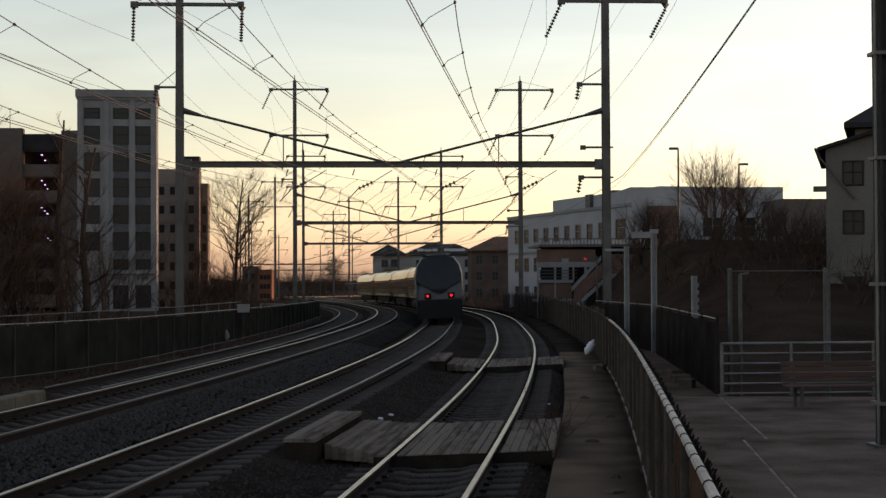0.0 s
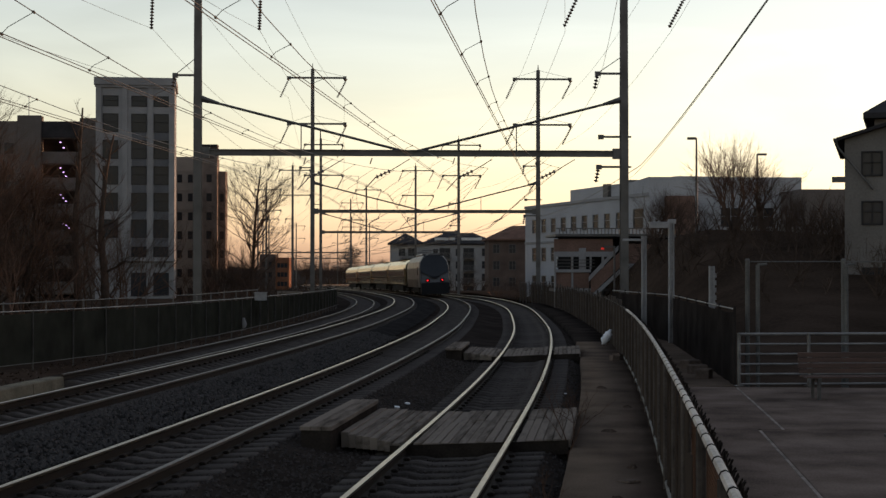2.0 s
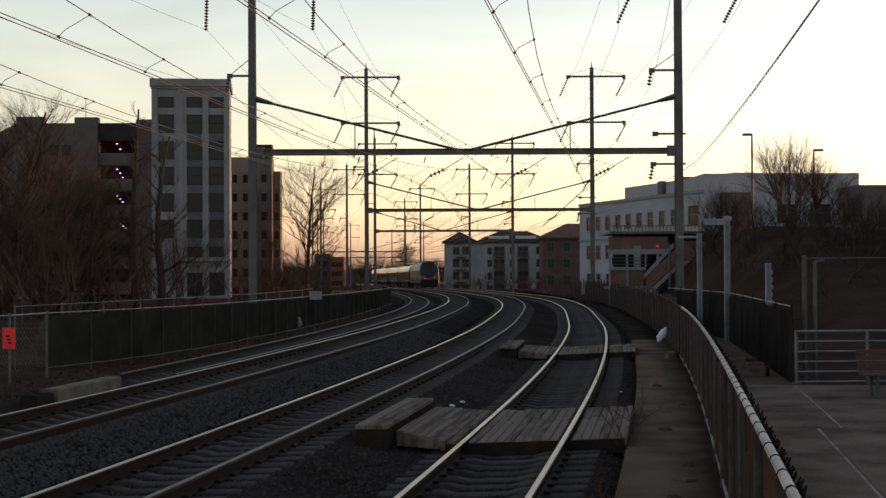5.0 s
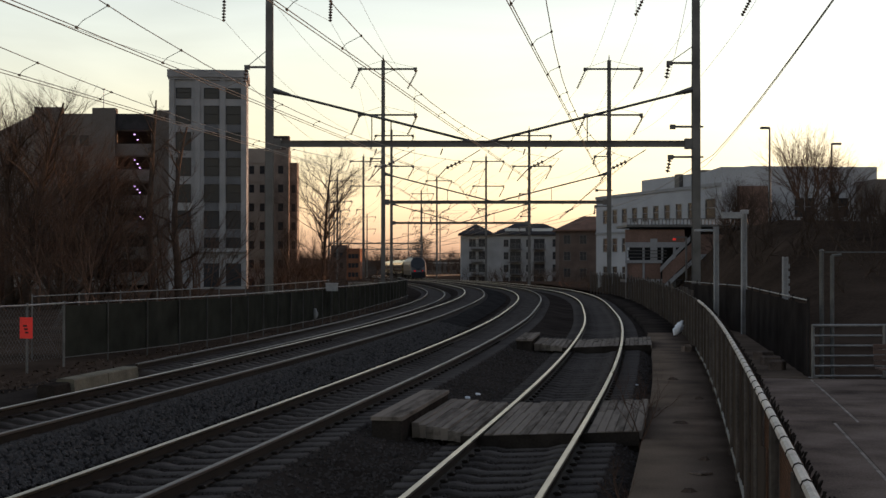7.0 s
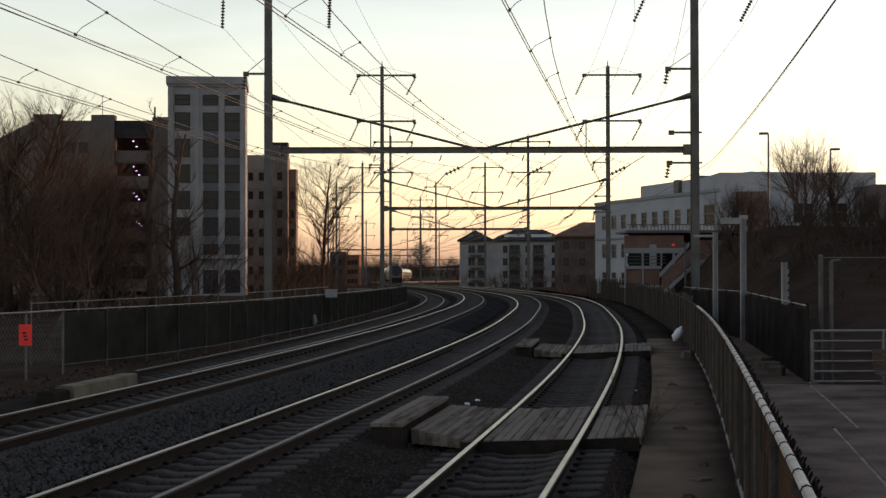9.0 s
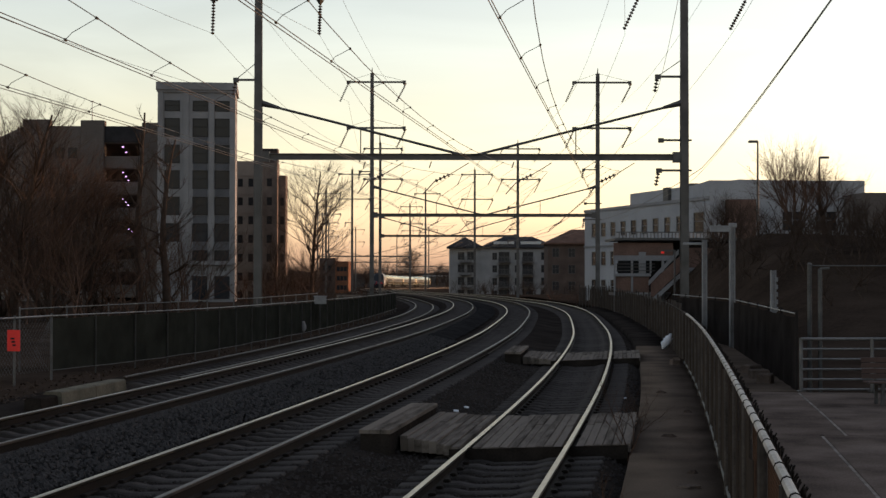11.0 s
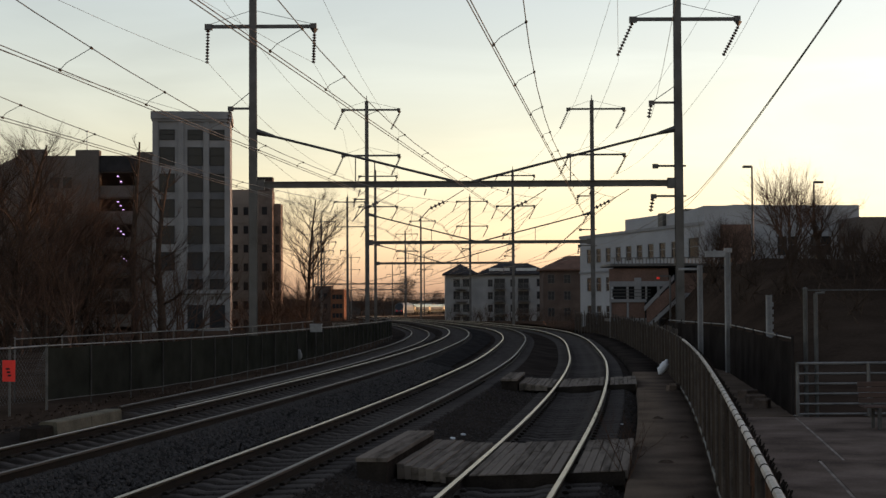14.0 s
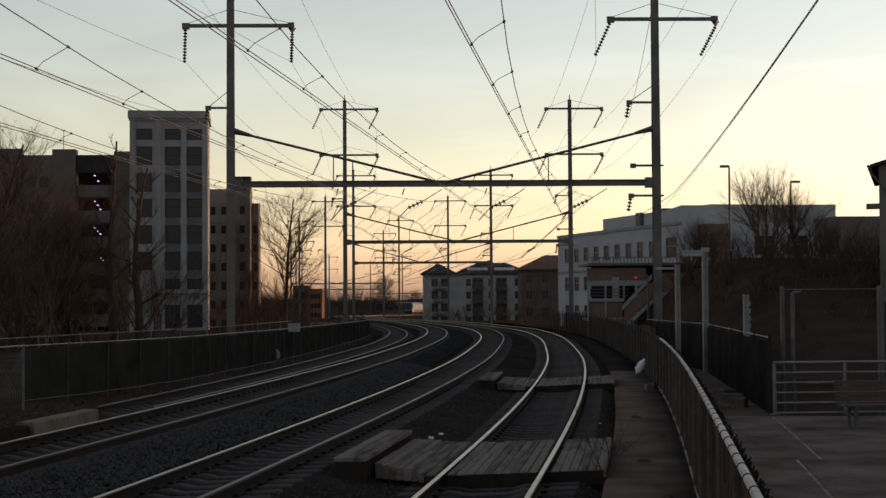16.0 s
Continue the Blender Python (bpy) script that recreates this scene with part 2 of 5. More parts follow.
# ---- the railway's line ----
def spline(ks, vs):
    n = len(ks)
    h = np.diff(ks)
    A, r = np.eye(n), np.zeros(n)
    for j in range(1, n - 1):
        A[j, j - 1], A[j, j], A[j, j + 1] = h[j - 1], 2 * (h[j - 1] + h[j]), h[j]
        r[j] = 6 * ((vs[j + 1] - vs[j]) / h[j] - (vs[j] - vs[j - 1]) / h[j - 1])
    mm = np.linalg.solve(A, r)

    def at(x):
        j = int(np.clip(np.searchsorted(ks, x) - 1, 0, n - 2))
        t, u, q = x - ks[j], ks[j + 1] - x, h[j]
        return float(mm[j] * u ** 3 / (6 * q) + mm[j + 1] * t ** 3 / (6 * q) + (vs[j] / q - mm[j] * q / 6) * u + (vs[j + 1] / q - mm[j + 1] * q / 6) * t)
    return at


line_x = spline([-40, 5, 20, 35, 50, 65, 80, 100, 125, 155, 190, 240, 300, 360, 420, 480, 540, 620, 720, 900],
                [-13.5, -5.6, -3.11, -0.79, 1.22, 2.92, 4.27, 5.79, 6.52, 5.93, 3.9, -0.37, -6.03, -12.0, -13.94, -8.9, 2.5, 20, 45, 95])
line_z = spline([-40, 0, 50, 90, 130, 160, 200, 300, 400, 480, 540, 700, 900],
                [0.12, 0.12, 0.03, -0.09, -0.17, -0.40, -0.64, -1.60, -2.2, -3.05, -3.5, -4.0, -4.2])


def line(y, off=0.0, z=0.0):
    """The point beside the second track's centre at y metres ahead, off metres to its right, z over the rail top."""
    d = line_x(y + 0.1) - line_x(y - 0.1)
    n = math.hypot(0.2, d)
    return Vector((line_x(y) + off * 0.2 / n, y - off * d / n, line_z(y) + z))


def heading(y):
    return math.degrees(math.atan2(-(line_x(y + 0.1) - line_x(y - 0.1)), 0.2))


def stations(y0, y1, near=1.0):
    out, y = [], y0
    while y < y1:
        out.append(y)
        y += max(near, abs(y) * 0.02)
    return out + [y1]


def along(y, step):
    """The y that lies step metres further along the line."""
    d = (line_x(y + 0.1) - line_x(y - 0.1)) / 0.2
    return y + step / math.hypot(1, d)


# offset from the second track, height over it, first and last metre
TRACKS = [(3.99, -0.066, -15, 640), (0.0, 0.0, -15, 760), (-3.97, 0.09, -15, 640), (-7.14, -0.23, 38.5, 640)]
CANT = 0.073
TILT = [CANT, CANT, -0.02, 0.0]          # how far the right rail of each track lies over its left one


# ---- ground ----
def ground_z(y):
    return line_z(min(y, 800)) - 0.62


def strip(name, y0, y1, offs, material, label, near=2.0, kind="structure", rough=0.0, drop=0.0, category="ground"):
    s = Shape()
    rows = []
    for y in stations(y0, y1, near):
        rows.append([line(y, o, z - drop + random.uniform(-rough, rough)) for o, z in offs])
    s.sweep(rows, closed=False)
    return tagged(part(name, s, material, smooth=True), label, category, kind=kind)


g = Shape()
gy = [-60, -20, 0, 20, 40, 60, 80, 110, 140, 170, 200, 250, 300, 400, 540, 700, 1000, 2000, 4500]
gx = [-4000, -1500, -600, -250, -120, -60, -30, -10, 0, 10, 25, 45, 70, 120, 250, 600, 1500, 4000]
g.sweep([[(x, y, ground_z(max(y, 0))) for x in reversed(gx)] for y in gy], closed=False)
tagged(part("ground", g, M_SOIL), "dark brown bare soil and dead grass", "ground", kind="structure")
bed = [(6.3, -0.55), (5.62, -0.33)]
for (off, zoff, *_), lift in zip(TRACKS, TILT):
    for x, gap in ((1.36, 0.035), (1.05, 0.045), (0.6, 0.05), (0.3, 0.075), (0.0, 0.08), (-0.3, 0.075), (-0.6, 0.05), (-1.05, 0.045), (-1.36, 0.035)):
        bed.append((off + x, zoff - 0.18 + lift / 2 + x * lift / 1.5 - gap))
    bed.append((off - 1.75, zoff - 0.2 - (0.02 if off > -6 else 0.15)))
bed.append((-9.9, -0.62))
strip("ballast_bed", -15, 700, bed, M_BALLAST, "dark ballast under four curving tracks", 0.6, rough=0.012)
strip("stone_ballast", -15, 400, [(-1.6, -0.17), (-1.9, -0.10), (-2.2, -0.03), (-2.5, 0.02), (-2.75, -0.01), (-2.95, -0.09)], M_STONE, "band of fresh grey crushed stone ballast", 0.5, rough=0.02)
strip("walkway", -10, 55, [(6.95, -0.5), (6.95, -0.10), (5.65, -0.10), (5.6, -0.5)], M_WALKWAY, "worn brown asphalt path beside the track", 1.0, rough=0.0, category="path")
strip("shoulder", 55, 120, [(6.95, -0.5), (6.95, -0.13), (5.65, -0.14), (5.6, -0.5)], M_BALLAST, "dark shoulder beside the track", 1.0, rough=0.02, category="ground")


# ---- rails and sleepers ----
def rail_shape(off, zoff, y0, y1):
    head = Shape()
    web = Shape()
    hr, wr = [], []
    for y in stations(y0, y1, 0.8):
        def q(o, z):
            return line(y, off + o, zoff + z)
        hr.append([q(-0.036, -0.04), q(-0.037, -0.008), q(-0.028, 0), q(0.028, 0), q(0.037, -0.008), q(0.036, -0.04)])
        wr.append([q(-0.036, -0.041), q(0.036, -0.041), q(0.012, -0.055), q(0.012, -0.15), q(0.07, -0.165), q(0.07, -0.18), q(-0.07, -0.18), q(-0.07, -0.165), q(-0.012, -0.15), q(-0.012, -0.055)])
    return head.sweep(hr), web.sweep(wr)


def sleeper_shape():
    """Concrete sleeper with a dipped middle."""
    s = Shape()
    rows = []
    for x, w, z in ((-1.3, 0.095, -0.02), (-1.28, 0.11, 0.0), (-0.5, 0.11, 0.0), (-0.3, 0.09, -0.045), (0.3, 0.09, -0.045), (0.5, 0.11, 0.0), (1.28, 0.11, 0.0), (1.3, 0.095, -0.02)):
        rows.append([(x, -w - 0.02, -0.2), (x, w + 0.02, -0.2), (x, w, z - 0.02), (x, w - 0.02, z), (x, -w + 0.02, z), (x, -w, z - 0.02)])
    s.sweep(rows)
    return s


SLEEPER = sleeper_shape()
tie_rows = []
sleeper_mesh = SLEEPER.mesh("sleeper", M_TIE)
track_things = []
for i, (off, zoff, y0, y1) in enumerate(TRACKS):
    tr = thing("railway_track", ("rusty disused railway track with dull rails" if i == 3 else "curving railway track with polished rails on concrete sleepers"), "railway track", group="railway tracks")
    track_things.append(tr)
    for side in (-1, 1):
        head, web = rail_shape(off + side * 0.7525, zoff + (TILT[i] if side > 0 else 0), y0, y1)
        r = part("rail", web, M_RAILSIDE, tr, "rusty steel rail")
        # right heads of the middle tracks: weak reflection put into a darker colour
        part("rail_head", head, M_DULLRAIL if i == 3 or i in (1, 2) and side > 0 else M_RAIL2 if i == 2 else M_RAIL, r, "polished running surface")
    # every sleeper near the camera is a piece of its own, the far ones are one part
    rest, clips = Shape(), Shape()
    tie_rows.append([])
    y, k, cap = y0 + 0.3, 0, (130, 90, 50, 20)[i]
    first = (13, 13, 22, 38)[i]
    while y < y1 - 1:
        tie_rows[-1].append(y)
        p = line(y, off, zoff - 0.18 + TILT[i] / 2)
        m = Matrix.Translation(p) @ pose(0, 0, 0, 0, -math.degrees(TILT[i] / 1.5), heading(y))
        if i < 3 and first < y < 48:
            for x in (-0.845, -0.66, 0.66, 0.845):
                clips.box(x - 0.045, -0.06, 0.0, x + 0.045, 0.06, 0.045, m, bev=0.015)
        if y > first and k < cap:
            share("sleeper", sleeper_mesh, tr, m)
            k += 1
        elif first - 8 < y < 330:
            rest.add([m @ Vector(v) for v in SLEEPER.v], SLEEPER.f)
        y = along(y, 0.61)
    tagged(part("far_sleepers", rest, M_TIE, tr), kind="stuff")
    if i < 3:
        tagged(part("rail_fastenings", clips, M_CLIP, tr), kind="stuff")


# ---- overhead line ----
# y, x of both poles, height of the beam where there is one
PORTALS = [(8.0, -17.0, 3.85, 8.05), (71.5, -8.3, 12.1, 8.13), (135.0, -5.4, 15.0, 7.87), (203.0, -7.0, 11.7, 8.05), (250.0, -13.3, 7.2, 0), (303.0, -21.4, -1.25, 0),
           (357.0, -27.2, -5.2, 8.05), (405.0, -29.5, -5.9, 0), (453.0, -31.2, -6.4, 8.05), (508.0, -25.8, -1.0, 0), (585, -13.6, 12, 8.05)]


def insulator(s, a, b, n, r=0.13):
    a, b = Vector(a), Vector(b)
    s.tube([a, b], 0.03, 6)
    for k in range(n):
        p = a.lerp(b, (k + 0.5) / n)
        d = (b - a).normalized() * 0.05
        s.tube([p - d, p, p + d], [0.05, r, 0.05], 8)


def catenary_portal(y, xl, xr, beam_z):
    gz = line_z(y)
    w = xr - xl
    po = thing("catenary_portal", "dark steel catenary portal with tall poles and crossarms over four tracks", "catenary mast", pose(xl, y, gz), group="catenary portals")
    top = 20.7
    for px, side in ((0, -1), (w, 1)):
        s = Shape()
        rows = []
        for z, k in ((-1.2, 1.0), (10.5, 1.0), (12.0, 0.94), (top, 0.85)):      # broad H-shaped section
            h, b, f, wb = 0.185 * k, 0.2 * k, 0.04, 0.11
            rows.append([(px + x, yy, z) for x, yy in ((-h, -b), (h, -b), (h, -b + f), (wb, -b + f), (wb, b - f), (h, b - f), (h, b), (-h, b), (-h, b - f), (-wb, b - f), (-wb, -b + f), (-h, -b + f))])
        s.sweep(rows)
        p = part("pole", s, M_STEEL, po)
        f = Shape()
        f.tube([(px, 0, top + 0.002), (px, 0, top + 0.5)], [0.07, 0.03], 6)
        part("pole_cap", f, M_STEEL, p)
        f = Shape()
        f.box(px - 0.45, -0.45, -1.2, px + 0.45, 0.45, -0.5, bev=0.05)
        part("footing", f, M_SLAB, p, "concrete footing")
        for az in (19.9, 15.75):
            c = Shape()
            az += 0.28 if side > 0 and y < 100 else 0.0
            c.box(px - 2.15, -0.09, az - 0.08, px + 3.0, 0.09, az + 0.08)
            c.tube([(px - 2.1, 0, az + 0.1), (px, 0, az + 0.8)], 0.014, 5)
            c.tube([(px + 2.95, 0, az + 0.1), (px, 0, az + 0.8)], 0.014, 5)
            c.box(px - 2.3, -0.12, az - 0.16, px - 1.95, 0.12, az + 0.12)
            c.box(px + 2.75, -0.12, az - 0.1, px + 3.05, 0.12, az + 0.14)
            c.tube([(px + 2.95, 0, az - 0.12), (px + 2.95, 0, az - 0.36)], [0.2, 0.03], 4)
            part("crossarm", c, M_STEEL, p)
            for a in (-1, 1):
                ins = Shape()
                x = px + (2.95 if a > 0 else -2.15)
                insulator(ins, (x, 0, az - (0.36 if a > 0 else 0.15)), (x - (0.75 if side > 0 or y > 100 else 0.05), 0, az - 1.78), 11, 0.11)
                part("insulator_string", ins, M_INSUL, p, "brown porcelain insulator discs")
        # small brackets on the pole
        for bz, dx in ((12.0, -1.3), (8.95, -1.15), (7.5, -1.25)) if side > 0 else ((11.8, -1.1),):
            c = Shape()
            c.box(px + dx, -0.06, bz - 0.05, px, 0.06, bz + 0.05)
            c.tube([(px + dx, 0, bz), (px, 0, bz + 0.9)], 0.02, 5) if bz > 10 else None
            c.box(px + dx - 0.1, -0.08, bz - 0.12, px + dx + 0.16, 0.08, bz + 0.1)
            if bz < 10:
                c.box(px, -0.05, bz - 0.04, px + 0.35, 0.05, bz + 0.04)
            part("bracket", c, M_STEEL, p)
            if bz != 8.95:
                ins = Shape()
                insulator(ins, (px + dx, 0, bz - 0.1), (px + dx - 0.12, 0, bz - 0.75), 4)
                part("insulator", ins, M_INSUL, p)
    if not beam_z:
        return po
    s = Shape()
    s.box(0.2, -0.12, beam_z - 0.15, w - 0.2, 0.12, beam_z - 0.11)
    s.box(0.2, -0.12, beam_z + 0.11, w - 0.2, 0.12, beam_z + 0.15)
    s.box(0.2, -0.03, beam_z - 0.11, w - 0.2, 0.03, beam_z + 0.11)
    for a in (0.2, w - 0.2):
        s.box(a - 0.35, -0.13, beam_z - 0.25, a + 0.35, 0.13, beam_z + 0.25)
    part("beam", s, M_STEEL, po, "horizontal riveted steel beam")
    s = Shape()
    zc = beam_z + 2.55
    for a, b in (((0.1, zc), (w * 0.492, beam_z + 0.03)), ((w - 0.1, zc + 0.05), (w * 0.502, beam_z + 0.05))):
        s.tube([(a[0], 0, a[1]), (b[0], 0, b[1])], 0.068, 6)
        d = (b[0] - a[0]) / abs(b[0] - a[0])
        s.tube([(a[0], 0, a[1] + 0.02), (a[0] + d * 0.9, 0, a[1] - 0.22)], [0.18, 0.08], 6)
    part("cross_span", s, M_STEEL, po, "sloping steel cross span")
    for fx in (0.24, 0.285, 0.745):
        s = Shape()
        z1 = zc - 2.52 * (fx / 0.492) if fx < 0.5 else beam_z + 0.05 + 2.55 * (fx - 0.502) / 0.498
        s.tube([(w * fx, 0, beam_z), (w * fx, 0, z1)], 0.03, 6)
        part("hanger_rod", s, M_STEEL, po)
    # registration insulators under the beam, one for each track
    for off in (3.99, 0, -3.97, -7.14):
        q = line(y, off)
        s = Shape()
        x = q.x - xl
        insulator(s, (x + 1.3, 0, 7.3), (x + 0.55, 0, 6.95), 4, 0.11)
        s.tube([(x + 2.2, 0, 7.85), (x + 1.3, 0, 7.3)], 0.02, 5)
        s.tube([(x + 0.55, 0, 6.95), (x, 0, 6.35)], 0.025, 5)
        s.tube([(x + 0.4, 0, 7.9), (x + 0.3, 0, 7.6)], 0.03, 5)
        part("registration_arm", s, M_INSUL, po)
    return po


for q in PORTALS:
    catenary_portal(*q)


def wire(name, shape, label):
    return tagged(part(name, shape, M_WIRE), label, "overhead wire")


CONTACT, SAG_GAP, SAG_RISE, LEAN = 6.35, 0.12, 0.93, 1.35        # the messenger leans out on the curve
for off, zoff, y0, y1 in TRACKS:
    reach = 0.1 if off > 3 else 0.6 if off > -1 else 1.15 if off > -5 else 1.5      # the wire lies off the middle on the curve
    hg = Shape()
    all_low, all_up, radii = [], [], []
    for (ya, *_), (yb, *_) in zip(PORTALS[:-1], PORTALS[1:]):
        A, B = line(ya, off + reach), line(yb, off + reach)
        thick = 0.0085 + ya * 0.00002
        n = round((yb - ya) / 4.37)
        low, up = [], []
        for k in range(n + 1):
            t = k / n
            p = A.lerp(B, t)
            p.z -= 0.2 if -5 < off < -2 else 0.38 if off < -5 else 0.0
            low.append(p + Vector((0, 0, CONTACT)))
            u = (2 * t - 1) ** 2
            gap = SAG_GAP + SAG_RISE * u
            up.append(p + Vector((LEAN * gap, 0, CONTACT + 0.02 + gap)))
        all_low += low[1:]
        all_up += up[1:]
        radii += [thick] * n
        for k in range(0, n, 1 if ya < 100 else 2):
            foot, head = low[k].lerp(low[k + 1], 0.6) + Vector((0.01, 0, 0.05)), up[k].lerp(up[k + 1], 0.6)
            hg.tube([foot, foot.lerp(head, 0.2) + Vector((0, 0, 0.04)), head], 0.006 + ya * 0.00001, 4)
            for p in (foot, head):
                hg.tube([p - Vector((0, 0.05, 0)), p + Vector((0, 0.05, 0))], 0.024, 5)
    w = thing("catenary", "catenary with contact wire, messenger wire and slanting hangers", "overhead wire", group="catenaries")
    part("contact_wire", Shape().tube(all_low, radii, 5), M_WIRE, w)
    part("auxiliary_wire", Shape().tube([p + Vector((0.015, 0, 0.055)) for p in all_low], radii, 5), M_WIRE, w)
    part("messenger_wire", Shape().tube(all_up, radii, 5), M_WIRE, w)
    tagged(part("hangers", hg, M_WIRE, w), kind="stuff")

# feeders and transmission lines, pole to pole
LINES = [("l", -2.15, 18.1), ("l", 2.9, 18.1), ("r", -2.85, 18.1), ("r", 2.25, 18.1), ("l", -2.15, 14.0), ("l", 2.9, 14.0), ("r", -2.85, 14.0), ("r", 2.25, 14.0),
         ("r", 0.82, 7.6), ("r", -1.3, 11.3), ("l", -1.1, 11.1), ("r", 0.48, 7.1)]
for side, dx, z in LINES:
    pts, radii = [], []
    for (ya, la, ra, *_), (yb, lb, rb, *_) in zip(PORTALS[:-1], PORTALS[1:]):
        A = Vector(((la if side == "l" else ra) + dx, ya, line_z(ya) + z))
        B = Vector(((lb if side == "l" else rb) + dx, yb, line_z(yb) + z))
        pts += [A.lerp(B, t) - Vector((0, 0, 4 * (0.9 if z > 10 else 0.3) * t * (1 - t))) for t in [k / 10 for k in range(1, 11)]]
        radii += [(0.008 if z > 7.6 or z < 7.5 else 0.015) + ya * 0.00002] * 10
    wire("feeder_wire", Shape().tube(pts, radii, 5), "thin dark feeder wire strung from pole to pole")


# ---- timber crossings over the near track ----
def timber_crossing(y, length):
    p = line(y, 3.99, -0.066 + CANT / 2)
    t = thing("timber_crossing", "weathered grey timber crossing boards laid between and beside the rails", "crossing boards",
              Matrix.Translation(p) @ pose(0, 0, 0, 0, -2.5, heading(y)), group="timber crossings")
    h = length / 2
    for x0, x1 in ((-1.9, -0.86), (-0.66, 0.66), (0.86, 1.66)):
        n = round((x1 - x0) / 0.132)
        w = (x1 - x0) / n
        for k in range(n):
            for a, b in ((-h, random.uniform(0.3, 0.9)), (None, h)):
                lo = a + 0.9 * max(0.0, -0.86 - x0 - (k + 0.5) * w) if a is not None else last
                last = b
                s = Shape()
                zz = random.uniform(-0.015, 0.01) + 0.11 * max(0, -0.9 - x0 - k * w)
                s.box(x0 + k * w + 0.004, lo + 0.006 + random.uniform(-0.03, 0.03) * (a is not None), -0.13, x0 + (k + 1) * w - 0.004, b - 0.006 + random.uniform(-0.03, 0.03) * (a is None), zz - 0.005, bev=0.008)
                part("plank", s, M_WOOD, t)
    s = Shape()
    for yy in (-h + 0.15, 0, h - 0.15):
        s.box(-2.0 if yy > -1 else -0.9, yy - 0.1, -0.3, 1.6, yy + 0.1, -0.135)
    s.box(-0.9, -h + 0.02, -0.32, 1.62, -h + 0.05, -0.135)
    part("bearer", s, M_DARKWOOD, t, "timber bearers coloured dark for the shade under the boards")
    s = Shape()
    s.box(-1.0, -h - 0.06, -0.22, 1.62, -h - 0.035, -0.02)
    part("end_board", s, M_DARKWOOD, t, "dark end board")
    st = thing("timber_step", "raised grey timber step box beside the crossing boards", "step", Matrix.Translation(p) @ pose(0, 0, 0, 0, 0, heading(y)), group="timber steps")
    for k in range(3):
        s = Shape()
        s.box(-2.40 + k * 0.165, -h + 0.2, 0.12, -2.24 + k * 0.165, h - 0.1, 0.18 + random.uniform(0, 0.008), bev=0.01)
        part("plank", s, M_WOOD, st)
    s = Shape()
    s.box(-2.38, -h + 0.22, -0.32, -1.93, h - 0.12, 0.116)
    # the step's shadowed side is given by this dark colour
    part("frame", s, M_DARKWOOD, st, "timber side frame coloured dark for its shadow")


timber_crossing(25.0, 4.9)
timber_crossing(47.1, 4.2)


# ---- path, platform slabs ----
M_MORTAR = mat("pale_joint_mortar", (0.15, 0.13, 0.115), 0.9, vary=0.5, scale=3, grain=40, spec=0.0)
SLABS = [(7.2, 8.45, (1.5, 8.6, 16.0, 23.6)), (8.45, 12.3, (1.5, 8.6, 14.6, 20.4, 23.6)), (12.3, 16.2, (1.5, 8.6, 14.6, 20.4, 23.6)),
         (7.2, 8.81, (23.6, 31.5)), (8.81, 12.3, (23.6, 31.5)), (12.3, 16.2, (23.6, 31.5))]
platform = None
for o0, o1, ys in SLABS:
    for y0, y1 in zip(ys[:-1], ys[1:]):
        s = Shape()
        n = 4
        q = [y0 + 0.014 + (y1 - y0 - 0.028) * k / n for k in range(n + 1)]
        dz = random.uniform(-0.006, 0.006)
        rows = []
        for yy in q:
            a, c = line(yy, o0 + 0.022, 0), line(yy, o1 - 0.022, 0)
            rows.append([(a.x, a.y, -0.6), (c.x, c.y, -0.6), (c.x, c.y, 0.18 + dz), (c.x - 0.012, c.y, 0.19 + dz), (a.x + 0.012, a.y, 0.19 + dz), (a.x, a.y, 0.18 + dz)])
        s.sweep(rows)
        if platform is None:
            platform = tagged(part("platform", s, M_SLAB), "worn grey-brown concrete platform in jointed slabs", "platform", kind="structure")
        else:
            part("slab", s, M_SLAB, platform)
for o, y0, y1 in ((8.45, 1.5, 23.5), (8.81, 23.6, 31.4)):
    s = Shape()
    s.sweep([[tuple(line(y, o - 0.021, 0).xy) + (0.0,), tuple(line(y, o + 0.021, 0).xy) + (0.0,), tuple(line(y, o + 0.021, 0).xy) + (0.187,), tuple(line(y, o - 0.021, 0).xy) + (0.187,)] for y in np.linspace(y0, y1, 9)])
    part("joint_filler", s, M_MORTAR, platform, "pale mortar joint")
s = Shape()
s.sweep([[(line_x(y) + 7.1, y, 0.15), (max(line_x(y) + 7.6, 7.6 + (y - 31) * 0.125), y, 0.15), (max(line_x(y) + 7.6, 7.6 + (y - 31) * 0.125) + 0.05, y, -0.7), (line_x(y) + 7.05, y, -0.7)] for y in range(31, 64, 3)])
tagged(part("path", s, M_WALKWAY), "narrow worn path between two fences", "path", kind="structure")


